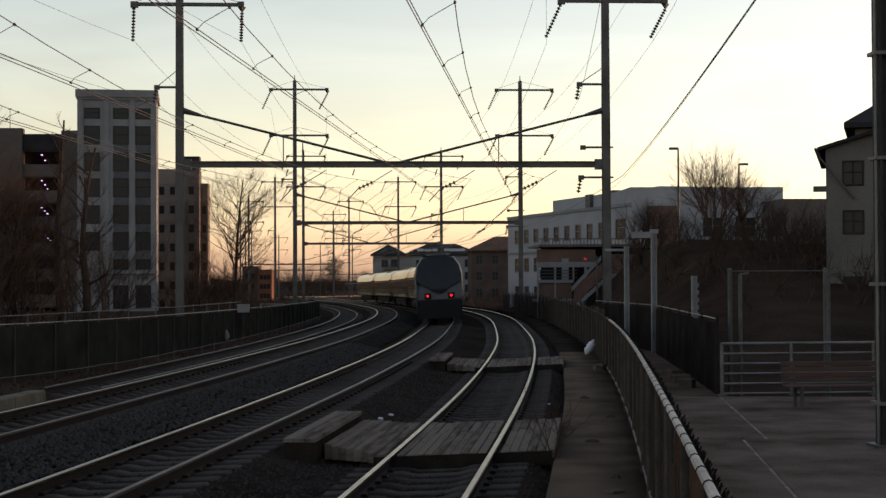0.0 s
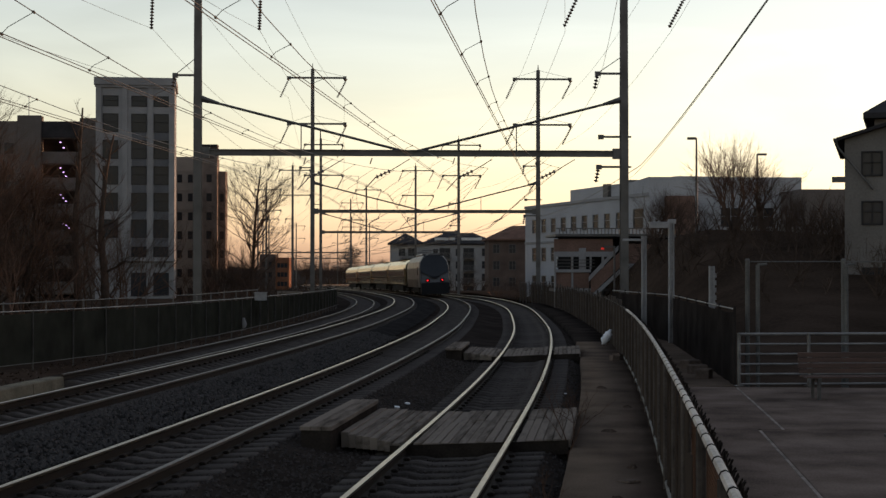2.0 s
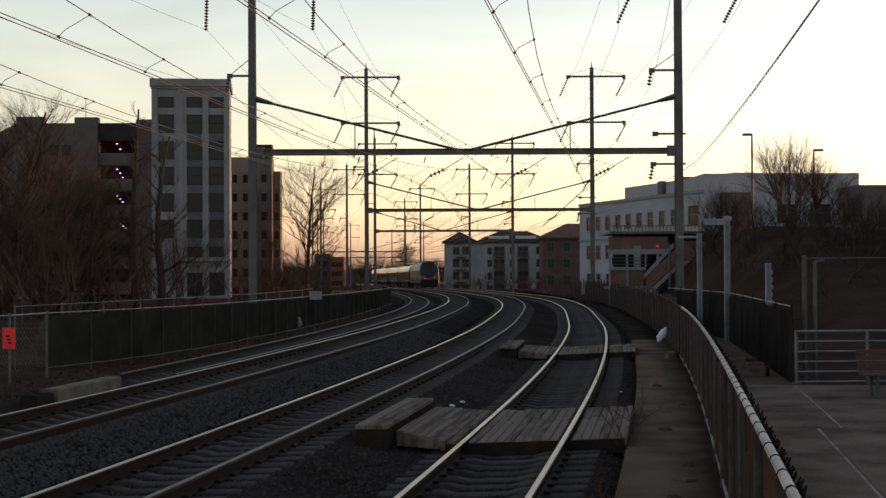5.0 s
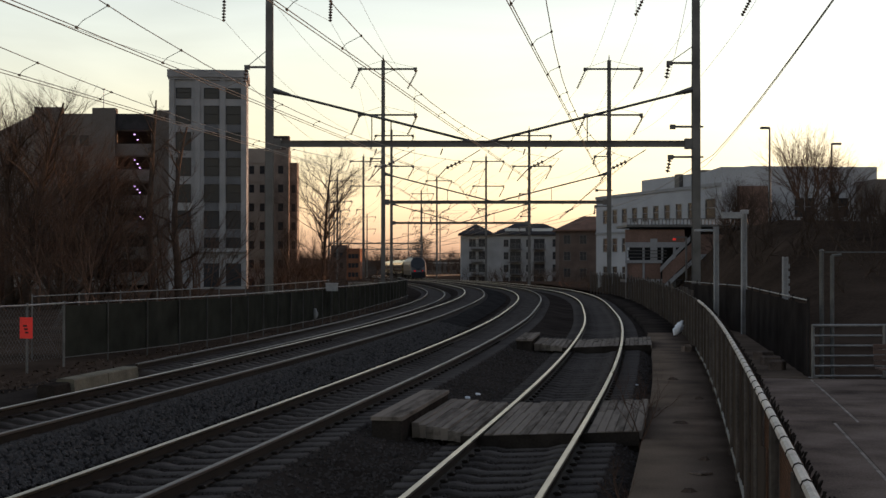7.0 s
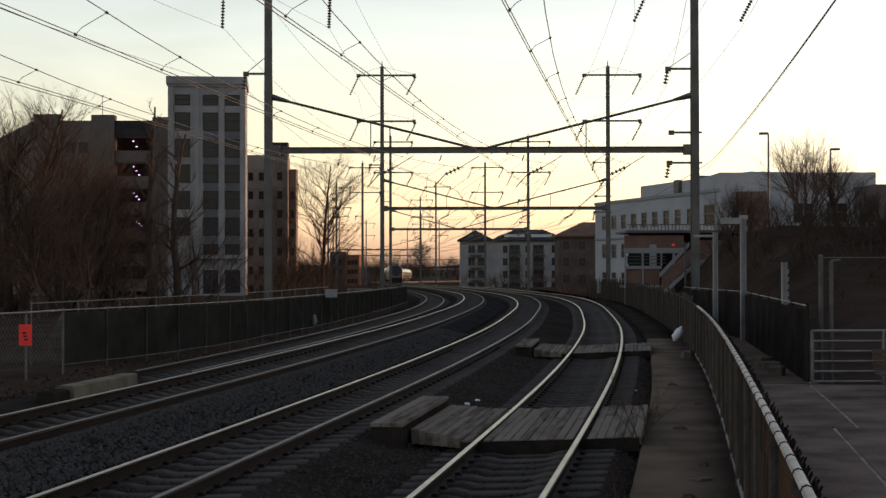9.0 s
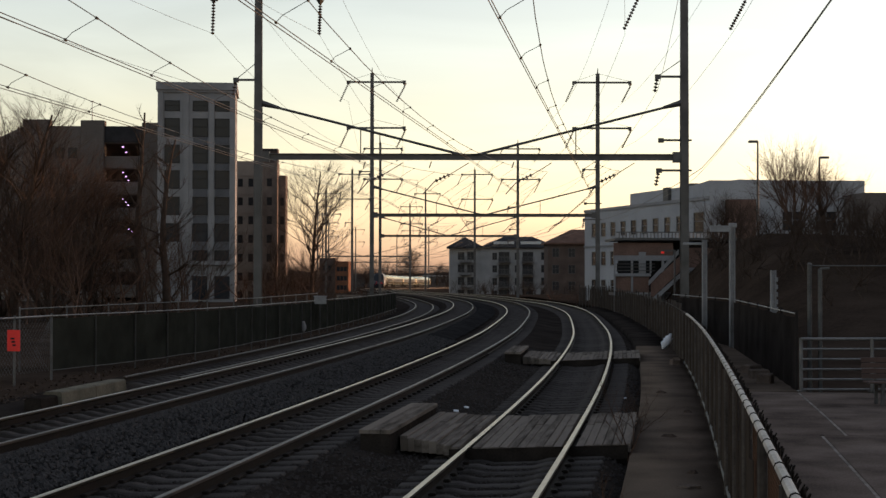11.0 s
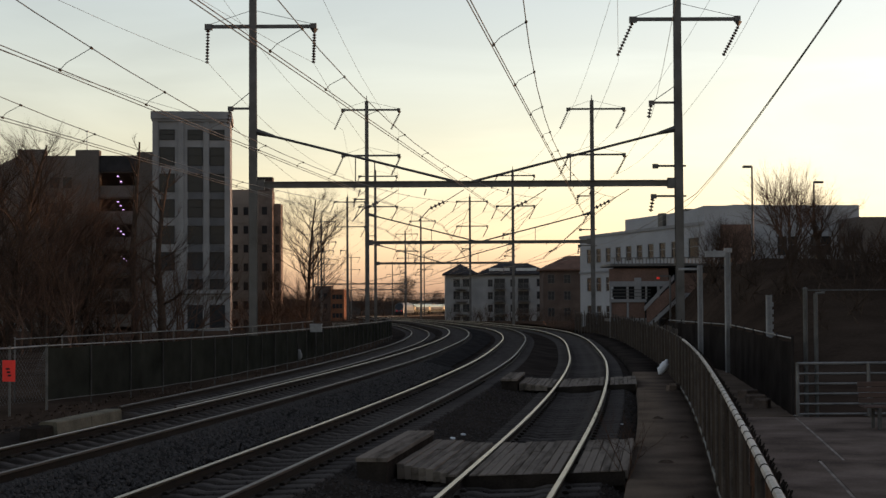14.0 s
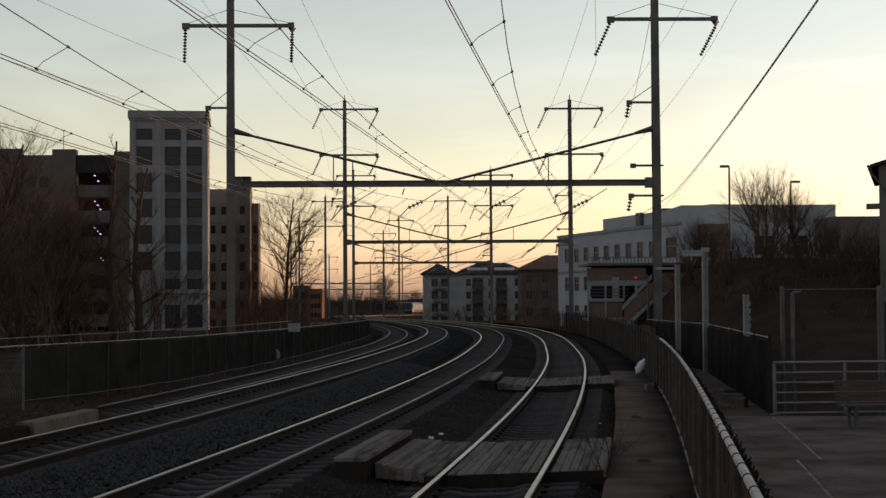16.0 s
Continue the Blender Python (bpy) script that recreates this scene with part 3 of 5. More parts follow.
# ---- pipe-topped chain-link fence beside the track ----
def fence_run(name, label, pts, z0, z1, cloth, post_r, rail_r, spacing, cat="fence", posts=None, rails=None, slat=0.0, group=""):
    """A fence along points on the plan, base and top heights at both ends."""
    f = thing(name, label, cat, group=group)
    posts = posts or M_DULL
    rails = rails or M_GALV
    P = [Vector(p) for p in pts]
    L = [0]
    for a, b in zip(P[:-1], P[1:]):
        L.append(L[-1] + (b - a).length)

    def at(d):
        for i in range(len(P) - 1):
            if d <= L[i + 1] or i == len(P) - 2:
                return P[i].lerp(P[i + 1], (d - L[i]) / (L[i + 1] - L[i]))
    n = max(1, round(L[-1] / spacing))
    tops = []
    for k in range(n + 1):
        d = L[-1] * k / n
        p = at(d)
        q = d / L[-1]
        b, t = z0[0] + (z0[1] - z0[0]) * q, z1[0] + (z1[1] - z1[0]) * q
        s = Shape()
        up_by = (random.uniform(0.0, 0.22) if p.y > 40 else random.uniform(-0.03, 0.02)) if name == "pipe_fence" else 0.03
        s.tube([(p.x, p.y, b - 0.3), (p.x, p.y, t + up_by)], post_r * (random.uniform(0.9, 1.5) if name == "pipe_fence" else 1.0), 8)
        if name != "pipe_fence":
            s.tube([(p.x, p.y, t + up_by), (p.x, p.y, t + up_by + 0.04)], [post_r * 1.25, post_r * 0.5], 8)
        part("post", s, posts, f)
        tops.append((Vector((p.x, p.y, b)), Vector((p.x, p.y, t))))
    for a, b in zip(tops[:-1], tops[1:]):
        s = Shape()
        worn = name == "pipe_fence" and a[1].y > 40        # the heavy pipe ends here
        s.tube([a[1], b[1]], rail_r * (0.4 if worn else 1), 8)
        part("top_rail", s, posts if worn else rails, f)
    if cloth:
        s = Shape()
        m = n * 8
        rows = []
        for k in range(m + 1):
            d = L[-1] * k / m
            p = at(d)
            q = d / L[-1]
            b, t = z0[0] + (z0[1] - z0[0]) * q, z1[0] + (z1[1] - z1[0]) * q
            e = -0.05 - 0.03 * math.sin(k * 1.7) + random.uniform(-0.012, 0.012)
            rows.append([(p.x + e * 0.4, p.y - e, b + random.uniform(-0.02, 0.04)), (p.x + e * 0.5, p.y - e * 1.2, (b + t) / 2), (p.x + e * 0.3, p.y - e * 0.6, t - 0.06 - 0.03 * abs(math.sin(k * 0.39)))])
        s.sweep(rows, closed=False)
        part("screen_cloth", s, cloth, f, smooth=True)
    return f, at, L[-1]


M_DULL = mat("dull_grey_steel", (0.075, 0.074, 0.07), 0.7, 0.4, vary=0.35, scale=3, grain=30)
fpts = [line(y, 6.9, 0).xy.to_3d() for y in stations(4.5, 135, 2.4)]
pf, pat, plen = fence_run("pipe_fence", "rusty chain-link fence with heavy pipe top rail and brown slats", fpts, (-0.1, -0.3), (1.5, 1.3), None, 0.038, 0.031, 2.4, posts=mat("rusty_post", (0.04, 0.034, 0.03), 0.75, 0.2, vary=0.5, scale=4, grain=30, spec=0.15), rails=mat("worn_pipe", (0.25, 0.225, 0.2), 0.55, 0.5, vary=0.45, scale=3, grain=40))
slats = Shape()
d = 9.0
while d < plen:
    p = pat(d)
    b, t = -0.1 - 0.2 * d / plen, 1.5 - 0.2 * d / plen
    h = heading(p.y)
    m = Matrix.Translation((p.x, p.y, 0)) @ pose(0, 0, 0, 0, 0, h + random.uniform(-14, 14))
    hw = random.uniform(0.045, 0.065) if random.random() < 0.7 else random.uniform(0.075, 0.1)
    if random.random() < 0.78:
        slats.box(-0.006, -hw, b + random.uniform(0.0, 0.15), 0.006, hw, t - random.uniform(0.03, 0.2 if random.random() < 0.8 else 0.6), m)
    d += random.uniform(0.13, 0.22)
tagged(part("privacy_slats", slats, M_SLAT, pf, "faded brown slats woven in the mesh"), kind="stuff")
mesh_wire = Shape()
d0, d1, zb, zt = 0.0, 16.0, -0.05, 1.47
step = 0.075
k = -int((zt - zb) / step)
while k * step < d1:
    for sgn in (1, -1):
        a0 = k * step if sgn > 0 else k * step + (zt - zb)
        da, db = a0, a0 + sgn * (zt - zb)
        # clip to the run
        ts = [0.0, 1.0]
        for lim, cond in ((0.0, min(da, db) < 0), (d1, max(da, db) > d1)):
            if cond:
                tt = (lim - da) / (db - da)
                if (lim == 0.0) == (da < db):
                    ts[0] = max(ts[0], tt)
                else:
                    ts[1] = min(ts[1], tt)
        if ts[1] > ts[0]:
            q = []
            for tt in (ts[0], (ts[0] + ts[1]) / 2, ts[1]):
                p = pat(min(max(da + (db - da) * tt, 0), plen))
                q.append((p.x + 0.05, p.y, zb + (zt - zb) * tt))
            mesh_wire.tube(q, 0.0035, 3, caps=False)
    k += 1
# rust, with the orange of low sunlight mixed into its colour
tagged(part("chain_link", mesh_wire, mat("rusty_sun_tinted_chain_link", (0.08, 0.04, 0.022), 0.8, 0.3, vary=0.4, scale=5), pf, "rusty wire mesh, tinted orange for sunlight too"), kind="stuff")
knuckles = Shape()
d = 0.2
while d < 34:
    p = pat(d)
    z = 1.5 - 0.2 * d / plen
    knuckles.tube([(p.x + 0.05, p.y, z - 0.06), (p.x + 0.06 + random.uniform(-.01, .03), p.y + random.uniform(-.04, .04), z + random.uniform(-0.03, 0.03))], 0.006, 4)
    d += 0.04
tagged(part("wire_tips", knuckles, M_CLIP, pf), kind="stuff")
for d in np.arange(0.4, 34, 0.62):
    p, q = pat(d), pat(d + 0.03)
    s = Shape()
    z = 1.5 - 0.2 * d / plen
    s.tube([(p.x, p.y, z), (q.x, q.y, z)], 0.036, 8)
    part("band", s, M_CLIP, pf)
s = Shape()
s.tube([line(y, 6.9, -0.02) for y in stations(5, 45, 2)], 0.035, 8)
tagged(part("conduit", s, M_DULL), "grey pipe lying along the fence foot", "pipe")

# further fences on the platform side
fence_run("screen_fence", "fence hung with black screen cloth under a galvanised rail", [(7.62, 31.2, 0), (9.9, 49, 0), (9.85, 61, 0)], (0.1, 0.0), (1.74, 1.68), M_BLACKCLOTH, 0.03, 0.016, 3.0, posts=M_BLACKCLOTH)
cl, clat, cll = fence_run("link_fence", "tall chain-link fence on dull steel posts", [(8.15, 32.2, 0), (10.1, 32.2, 0), (14.5, 32.2, 0)], (0.1, 0.1), (2.75, 2.75), None, 0.05, 0.012, 1.95, rails=M_DULL)
for x in (8.35, 10.3):
    s = Shape()
    s.tube([(x, 32.1, 0), (x, 32.1, 2.68)], 0.045, 8)
    s.tube([(x, 32.1, 2.68), (x + 0.2, 32.1, 2.7)], 0.03, 6)
    part("gate_post", s, M_DULL, cl)


# ---- pipe railing, bench, poles on the platform ----
def pipe_railing():
    r = thing("pipe_railing", "galvanised pipe railing with six horizontal bars", "railing")
    x0, x1, y = 7.52, 13.6, 30.4
    for i in range(6):
        s = Shape()
        z = 1.25 - i * 0.205
        s.tube([(x0, y, z), (x1, y + 0.15, z)], 0.033 if i == 0 else 0.024, 8)
        part("bar", s, M_GALV, r)
    for x in (x0, 8.97, 10.7, 12.2, x1):
        s = Shape()
        s.tube([(x, y + 0.01, 0.1), (x, y + 0.01, 1.27)], 0.038, 8)
        s.box(x - 0.08, y - 0.07, 0.19, x + 0.08, y + 0.09, 0.205)
        part("post", s, M_GALV, r)


pipe_railing()


def bench():
    b = thing("bench", "park bench with brown timber slats on a metal frame", "bench", pose(9.1, 27.3, 0.19))
    for i in range(4):
        s = Shape()
        s.box(-1.15, 0.28 + i * 0.025, 0.46 + i * 0.1, 1.15, 0.31 + i * 0.025, 0.545 + i * 0.1, bev=0.006)
        part("back_slat", s, M_BENCH, b)
    for i in range(4):
        s = Shape()
        s.box(-1.15, -0.2 + i * 0.115, 0.40, 1.15, -0.1 + i * 0.115, 0.43, bev=0.006)
        part("seat_slat", s, M_BENCH, b)
    for x in (-0.9, 0.9):
        s = Shape()
        s.box(x - 0.03, -0.2, 0.36, x + 0.03, 0.3, 0.398)
        s.box(x - 0.03, -0.18, 0, x + 0.03, -0.12, 0.36)
        s.box(x - 0.03, 0.24, 0, x + 0.03, 0.275, 0.36)
        s.tube([(x, 0.29, 0.36), (x, 0.40, 0.85)], 0.025, 6)
        part("leg_frame", s, M_STEEL, b)


bench()


def post(name, label, x, y, z0, z1, w, material, arms=()):
    t = thing(name, label, "post", pose(x, y, 0))
    s = Shape()
    s.box(-w / 2, -w / 2, z0, -w / 2 + w * 0.15, w / 2, z1)
    s.box(w / 2 - w * 0.15, -w / 2, z0, w / 2, w / 2, z1)
    s.box(-w / 2 + w * 0.15, -w * 0.1, z0, w / 2 - w * 0.15, w * 0.1, z1 - 0.01)
    s.box(-w, -w, z0, w, w, z0 + 0.03)
    part("shaft", s, material, t)
    for a in arms:
        s = Shape()
        s.box(*a, bev=0.01)
        part("arm", s, material, t)
    return t


M_PALEPOST = mat("pale_painted_steel", (0.17, 0.17, 0.175), 0.6, 0.3, vary=0.3, scale=2, grain=20)
post("steel_post", "pale grey steel post with a lamp bracket", 9.8, 48.7, 0.1, 4.15, 0.17, M_PALEPOST, [(-0.72, -0.06, 3.92, -0.08, 0.06, 4.12), (-0.1, -0.08, 4.06, 0.14, 0.08, 4.2)])
post("steel_post", "pale grey steel post with a thin arm", 9.5, 52, 0.1, 3.72, 0.16, M_PALEPOST, [(-0.75, -0.04, 3.55, -0.08, 0.04, 3.63)])
nt = post("steel_post", "short pale steel post with notched edge", 9.15, 40, 0.1, 2.66, 0.14, M_PALEPOST)
for i in range(6):
    s = Shape()
    s.box(0.087, -0.05, 1.35 + i * 0.2, 0.115, 0.05, 1.47 + i * 0.2, bev=0.005)
    part("lug", s, M_PALEPOST, nt)
up = thing("utility_pole", "tall dark steel pole on the platform", "pole", pose(7.61, 21, 0.19))
s = Shape()
s.sweep([[(x, yy, z) for x, yy in ((-0.15, -0.15), (-0.11, -0.15), (-0.11, -0.04), (0.11, -0.04), (0.11, -0.15), (0.15, -0.15), (0.15, 0.15), (0.11, 0.15), (0.11, 0.04), (-0.11, 0.04), (-0.11, 0.15), (-0.15, 0.15))] for z in (0.041, 12.0)])
part("shaft", s, mat("dark_pole_steel", (0.03, 0.028, 0.027), 0.7, 0.3, vary=0.4, scale=2, grain=25, spec=0.15), up)
s = Shape()
s.tube([(-0.19, -0.1, 0.041), (-0.19, -0.1, 9)], 0.025, 6)
part("conduit", s, M_GALV, up)
for z in (0.6, 2.3, 4.1, 5.6):
    s = Shape()
    s.box(-0.22, -0.16, z, 0.16, 0.16, z + 0.05)
    part("strap", s, M_GALV, up)
s = Shape()
s.box(-0.25, -0.25, 0, 0.25, 0.25, 0.04)
part("base_plate", s, M_STEEL, up)

# unseen wall, added to keep the low sun off tracks and platform
s = Shape()
s.box(24.0, -25, -0.8, 24.4, 62, 5.2)
tagged(part("wall_platform", s, M_GARAGE), "plain grey unseen wall added to block the low sun", "wall", kind="structure")

# ---- embankment on the platform side ----


def smooth(a, b, x):
    t = min(1, max(0, (x - a) / (b - a)))
    return t * t * (3 - 2 * t)


def hill_z(x, y):
    d = x - (line_x(min(y, 125)) + 7.0)
    far = smooth(45, 95, y) * (1 - smooth(115, 160, y))
    return ground_z(y) + 0.35 + 5.2 * smooth(1.8, 8, d) * far + noise.noise(Vector((x * 0.15, y * 0.15, 0))) * 0.5 * smooth(2, 6, d)


s = Shape()
hx = [0.6, 1.5, 2.5, 3.5, 5, 7, 9, 12, 16, 22, 30, 42, 60, 90, 150]
s.sweep([[(line_x(min(y, 125)) + 7.0 + d, y, hill_z(line_x(min(y, 125)) + 7.0 + d, y)) for d in reversed(hx)] for y in [33, 40, 46, 52, 58, 64, 70, 76, 82, 88, 95, 105, 120, 140, 170, 200, 260]], closed=False)
tagged(part("embankment", s, M_SOIL, smooth=True), "dark brown overgrown embankment", "ground", kind="structure")


# ---- fences beyond the far track ----
M_DARKPOST = mat("dark_weathered_post", (0.042, 0.04, 0.037), 0.75, 0.2, vary=0.4, scale=3, grain=30, spec=0.15)
gpts = [(-11.15, 44, 0), (-9.5, 49.6, 0), (-8.1, 56, 0), (-6.4, 70.4, 0), (-4.85, 88, 0), (-3.6, 108, 0), (-2.9, 123, 0), (-4.5, 150, 0)]
sf, sfat, sflen = fence_run("screened_fence", "chain-link fence hung with dark green windscreen cloth", gpts, (-0.32, -0.5), (1.3, 0.7), M_GREEN, 0.024, 0.02, 2.6, posts=M_DARKPOST)
s = Shape()
s.tube([sfat(d) + Vector((0.05, -0.07, -0.3 - 0.18 * d / sflen + random.uniform(-0.02, 0.02))) for d in np.linspace(0, sflen, 60)], 0.011, 5)
part("bottom_wire", s, M_DULL, sf, "pale bottom tension wire")
lf, lat, ll = fence_run("link_fence", "open chain-link fence on galvanised posts", [(-13.2, 36.5, 0), (-11.55, 41.2, 0), (-11.15, 44, 0)], (-0.35, -0.35), (1.34, 1.3), None, 0.035, 0.026, 2.6)
s = Shape()
for k in range(46):
    for sg in (1, -1):
        a = Vector((-13.2, 36.5, 0)).lerp(Vector((-11.15, 44, 0)), k / 46)
        b = Vector((-13.2, 36.5, 0)).lerp(Vector((-11.15, 44, 0)), min(1, max(0, (k + sg * 9.5) / 46)))
        s.tube([(a.x, a.y, -0.3), (b.x, b.y, 1.3)], 0.003, 3, caps=False)
tagged(part("chain_link", s, M_DULL, lf, "grey wire mesh"), kind="stuff")
sg = thing("warning_sign", "orange rectangular sign hung on the fence", "sign", pose(-11.42, 41.0, 0.0, 0, 0, -12))
s = Shape()
s.box(-0.19, -0.012, 0.42, 0.19, 0.0, 1.0, bev=0.003)
part("plate", s, M_ORANGE, sg)
s = Shape()
for i in range(3):
    s.box(-0.03 - 0.03 * i, -0.016, 0.56 + i * 0.09, 0.07 - 0.02 * i, -0.0125, 0.61 + i * 0.09)
part("lettering", s, M_DARK, sg, "dark unreadable marks")
fence_run("rail_fence", "low fence of thin steel posts under one rail", [(-13.1, 47.7, 0), (-10.6, 58, 0), (-8.1, 69, 0), (-6.5, 85, 0)], (-0.4, -0.4), (1.4, 1.35), None, 0.025, 0.02, 3.2, posts=M_STEEL, rails=M_DULL)
sb = thing("signal_box", "small grey equipment cabinet by the fence", "cabinet", pose(-5.65, 76, -0.3))
s = Shape()
s.box(-0.3, -0.15, 1.25, 0.3, 0.15, 1.62, bev=0.02)
part("body", s, M_GREYCLAD, sb)
part("leg", Shape().tube([(0, 0, 0), (0, 0, 1.248)], 0.03, 6), M_DARKPOST, sb)
s = Shape()
s.box(-0.33, -0.18, 1.62, 0.33, 0.18, 1.66, bev=0.01)
part("lid", s, M_GREYCLAD, sb)
M_KERB = mat("pale_kerb_concrete", (0.08, 0.071, 0.053), 0.9, vary=0.4, scale=1.5, grain=20, spec=0.08)
for k, (y0, y1, mt) in enumerate(((32.2, 34.25, M_KERB), (34.28, 36.3, M_KERB), (31.2, 32.1, M_DARKWOOD))):
    s = Shape()
    A, B = line(y0, -7.5, -0.5), line(y1, -7.5, -0.5)
    n = (B - A).normalized().cross(Vector((0, 0, 1)))
    w = 0.45 if k < 2 else 0.4
    h = 0.36 if k < 2 else 0.3
    s.sweep([[p, p + n * w, p + n * (w - 0.02) + Vector((0, 0, h - 0.03)), p + n * (w - 0.06) + Vector((0, 0, h)), p + n * 0.05 + Vector((0, 0, h)), p + Vector((0, 0, h - 0.05))] for p in (A, B)])
    ob = part("concrete_block" if k < 2 else "timber_box", s, mt)
    tagged(ob, "long pale concrete kerb block lying beside the track" if k < 2 else "dark timber box beside the concrete blocks", "block", "kerb blocks" if k < 2 else "")

wb = thing("wooden_barrier", "low weathered wooden barrier behind the screened fence", "barrier", pose(-6.6, 104, -0.6))
for z in (0.75, 1.45):
    part("rail", Shape().box(0, -0.03, z, 1.7, 0.03, z + 0.11), M_WOOD, wb)
for k in range(7):
    part("picket", Shape().box(0.02 + k * 0.26, -0.06, 0, 0.14 + k * 0.26, -0.032, 1.5 + 0.05 * (k % 3)), M_WOOD, wb)
s = Shape()
rows = []
for i in range(6):
    a = i / 5
    q = 0.1 * math.sin(math.pi * (0.1 + 0.8 * a)) + 0.02
    rows.append([(q * math.cos(k * math.tau / 9) * (1 + 0.3 * math.sin(k * 2.3 + i)), 0.6 * q * math.sin(k * math.tau / 9), a * 0.5) for k in range(9)])
s.sweep(rows)
tagged(part("plastic_bag", s, M_GREYCLAD, m=pose(-6.17, 72.2, -0.3), smooth=True), "pale plastic bag caught at the fence foot", "bag")

# ---- small things by the near track ----
s = Shape()
rng = random.Random(4)
rows = []
for i in range(7):
    a = i / 6
    r = 0.15 * math.sin(math.pi * (0.08 + 0.84 * a)) + 0.02
    rows.append([(r * math.cos(k * math.tau / 10) * rng.uniform(0.6, 1.3) + 0.22 * a, 0.7 * r * math.sin(k * math.tau / 10) * rng.uniform(0.8, 1.15), 0.03 + a * 0.5 + rng.uniform(-0.03, 0.03)) for k in range(10)])
s.sweep(rows)
tagged(part("plastic_bag", s, M_BAG, m=pose(*(line(52.5, 6.55, -0.1))), smooth=True), "crumpled white plastic bag on the path edge", "bag")
for i, (yy, o) in enumerate(((43.5, 6.6), (43.9, 6.75), (44.6, 6.7), (16.6, 6.3), (19.2, 6.45))):
    s = Shape()
    s.box(-0.12, -0.1, 0, 0.12, 0.1, 0.16 if i < 3 else 0.03, bev=0.01)
    tagged(part("rubble_block", s, M_SLAB, m=Matrix.Translation(line(yy, o, -0.1)) @ pose(0, 0, 0, 0, 4, 20 + i * 25)), "broken lump of pale concrete on the path", "rubble", "rubble")
for i, (yy, o) in enumerate(((34.6, 8.0), (36.5, 8.05), (33.2, 7.9))):
    s = Shape()
    s.box(-0.22, -0.16, 0, 0.22, 0.16, 0.22, bev=0.03)
    tagged(part("concrete_lump", s, M_SLAB, m=Matrix.Translation((7.15 + (yy - 31) * 0.12, yy, 0.14)) @ pose(0, 0, 0, 0, 0, i * 33)), "broken concrete block beside the black fence", "rubble", "rubble")


# ---- buildings ----
def window(parent, x, z, w, h, m=None, mull=1, glass=None, frame_m=None, deep=0.12, sill=True):
    """A window in a wall that faces -y: its frame, glass and sill, x and z at the middle of its foot."""
    fr = Shape()
    t = 0.07
    fr.box(x - w / 2 - t, -0.04, z - t, x - w / 2, deep, z + h + t)
    fr.box(x + w / 2, -0.04, z - t, x + w / 2 + t, deep, z + h + t)
    fr.box(x - w / 2, -0.04, z + h, x + w / 2, deep, z + h + t)
    fr.box(x - w / 2, -0.06, z - t, x + w / 2, deep, z)
    for k in range(mull):
        q = x - w / 2 + w * (k + 1) / (mull + 1)
        fr.box(q - 0.03, -0.02, z, q + 0.03, deep - 0.05, z + h)
    fr.box(x - w / 2, -0.02, z + h * 0.55 - 0.025, x + w / 2, deep - 0.06, z + h * 0.55 + 0.025)
    ob = part("window", fr, frame_m or M_STEEL, parent)
    g = Shape()
    g.box(x - w / 2, 0.03, z, x + w / 2, 0.05, z + h)
    part("pane", g, glass or M_GLASS, ob)
    return ob


def wall_with_holes(x0, x1, z0, z1, holes, deep=0.35, ridge=None):
    """A wall that faces -y, from x0 to x1 and z0 to z1, with real openings (x, z, w, h)."""
    s = Shape()
    xs = sorted({x0, x1, *[h[0] - h[2] / 2 for h in holes], *[h[0] + h[2] / 2 for h in holes]})
    zs = sorted({z0, z1, *[h[1] for h in holes], *[h[1] + h[3] for h in holes]})
    for a, b in zip(xs[:-1], xs[1:]):
        run = None
        for c, d in zip(zs[:-1], zs[1:]):
            mx, mz = (a + b) / 2, (c + d) / 2
            open_here = any(abs(mx - h[0]) < h[2] / 2 and h[1] < mz < h[1] + h[3] for h in holes)
            if open_here:
                if run:
                    s.box(a, 0, run[0], b, deep, run[1])
                run = None
            else:
                run = (run[0], d) if run else (c, d)
        if run:
            s.box(a, 0, run[0], b, deep, run[1])
    return s


def building(name, label, m, w, d, z0, z1, holes, wall, side=None, roof=None, mull=1, parapet=0.5, frame_m=None, back_holes=()):
    """A block whose front faces its own -y, with openings in the front; x from 0 to w."""
    t = thing(name, label, "building", m)
    part("wall", wall_with_holes(0, w, z0, z1, holes), wall, t)
    for x0, x1, y0, y1 in ((0, 0.35, 0.352, d), (w - 0.35, w, 0.352, d), (0.352, w - 0.352, d - 0.35, d)):
        s = Shape()
        s.box(x0, y0, z0, x1, y1, z1)
        part("wall", s, side or wall, t)
    # dark sheet behind the openings, its colour stands for unlit rooms
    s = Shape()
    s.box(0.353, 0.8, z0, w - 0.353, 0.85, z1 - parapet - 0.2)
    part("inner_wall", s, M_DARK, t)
    s = Shape()
    s.box(0.353, 0.353, z1 - parapet - 0.2, w - 0.353, d - 0.353, z1 - parapet)
    part("roof", s, roof or M_ROOF, t)
    for h in holes:
        window(t, h[0], h[1], h[2], h[3], mull=mull, frame_m=frame_m)
    return t


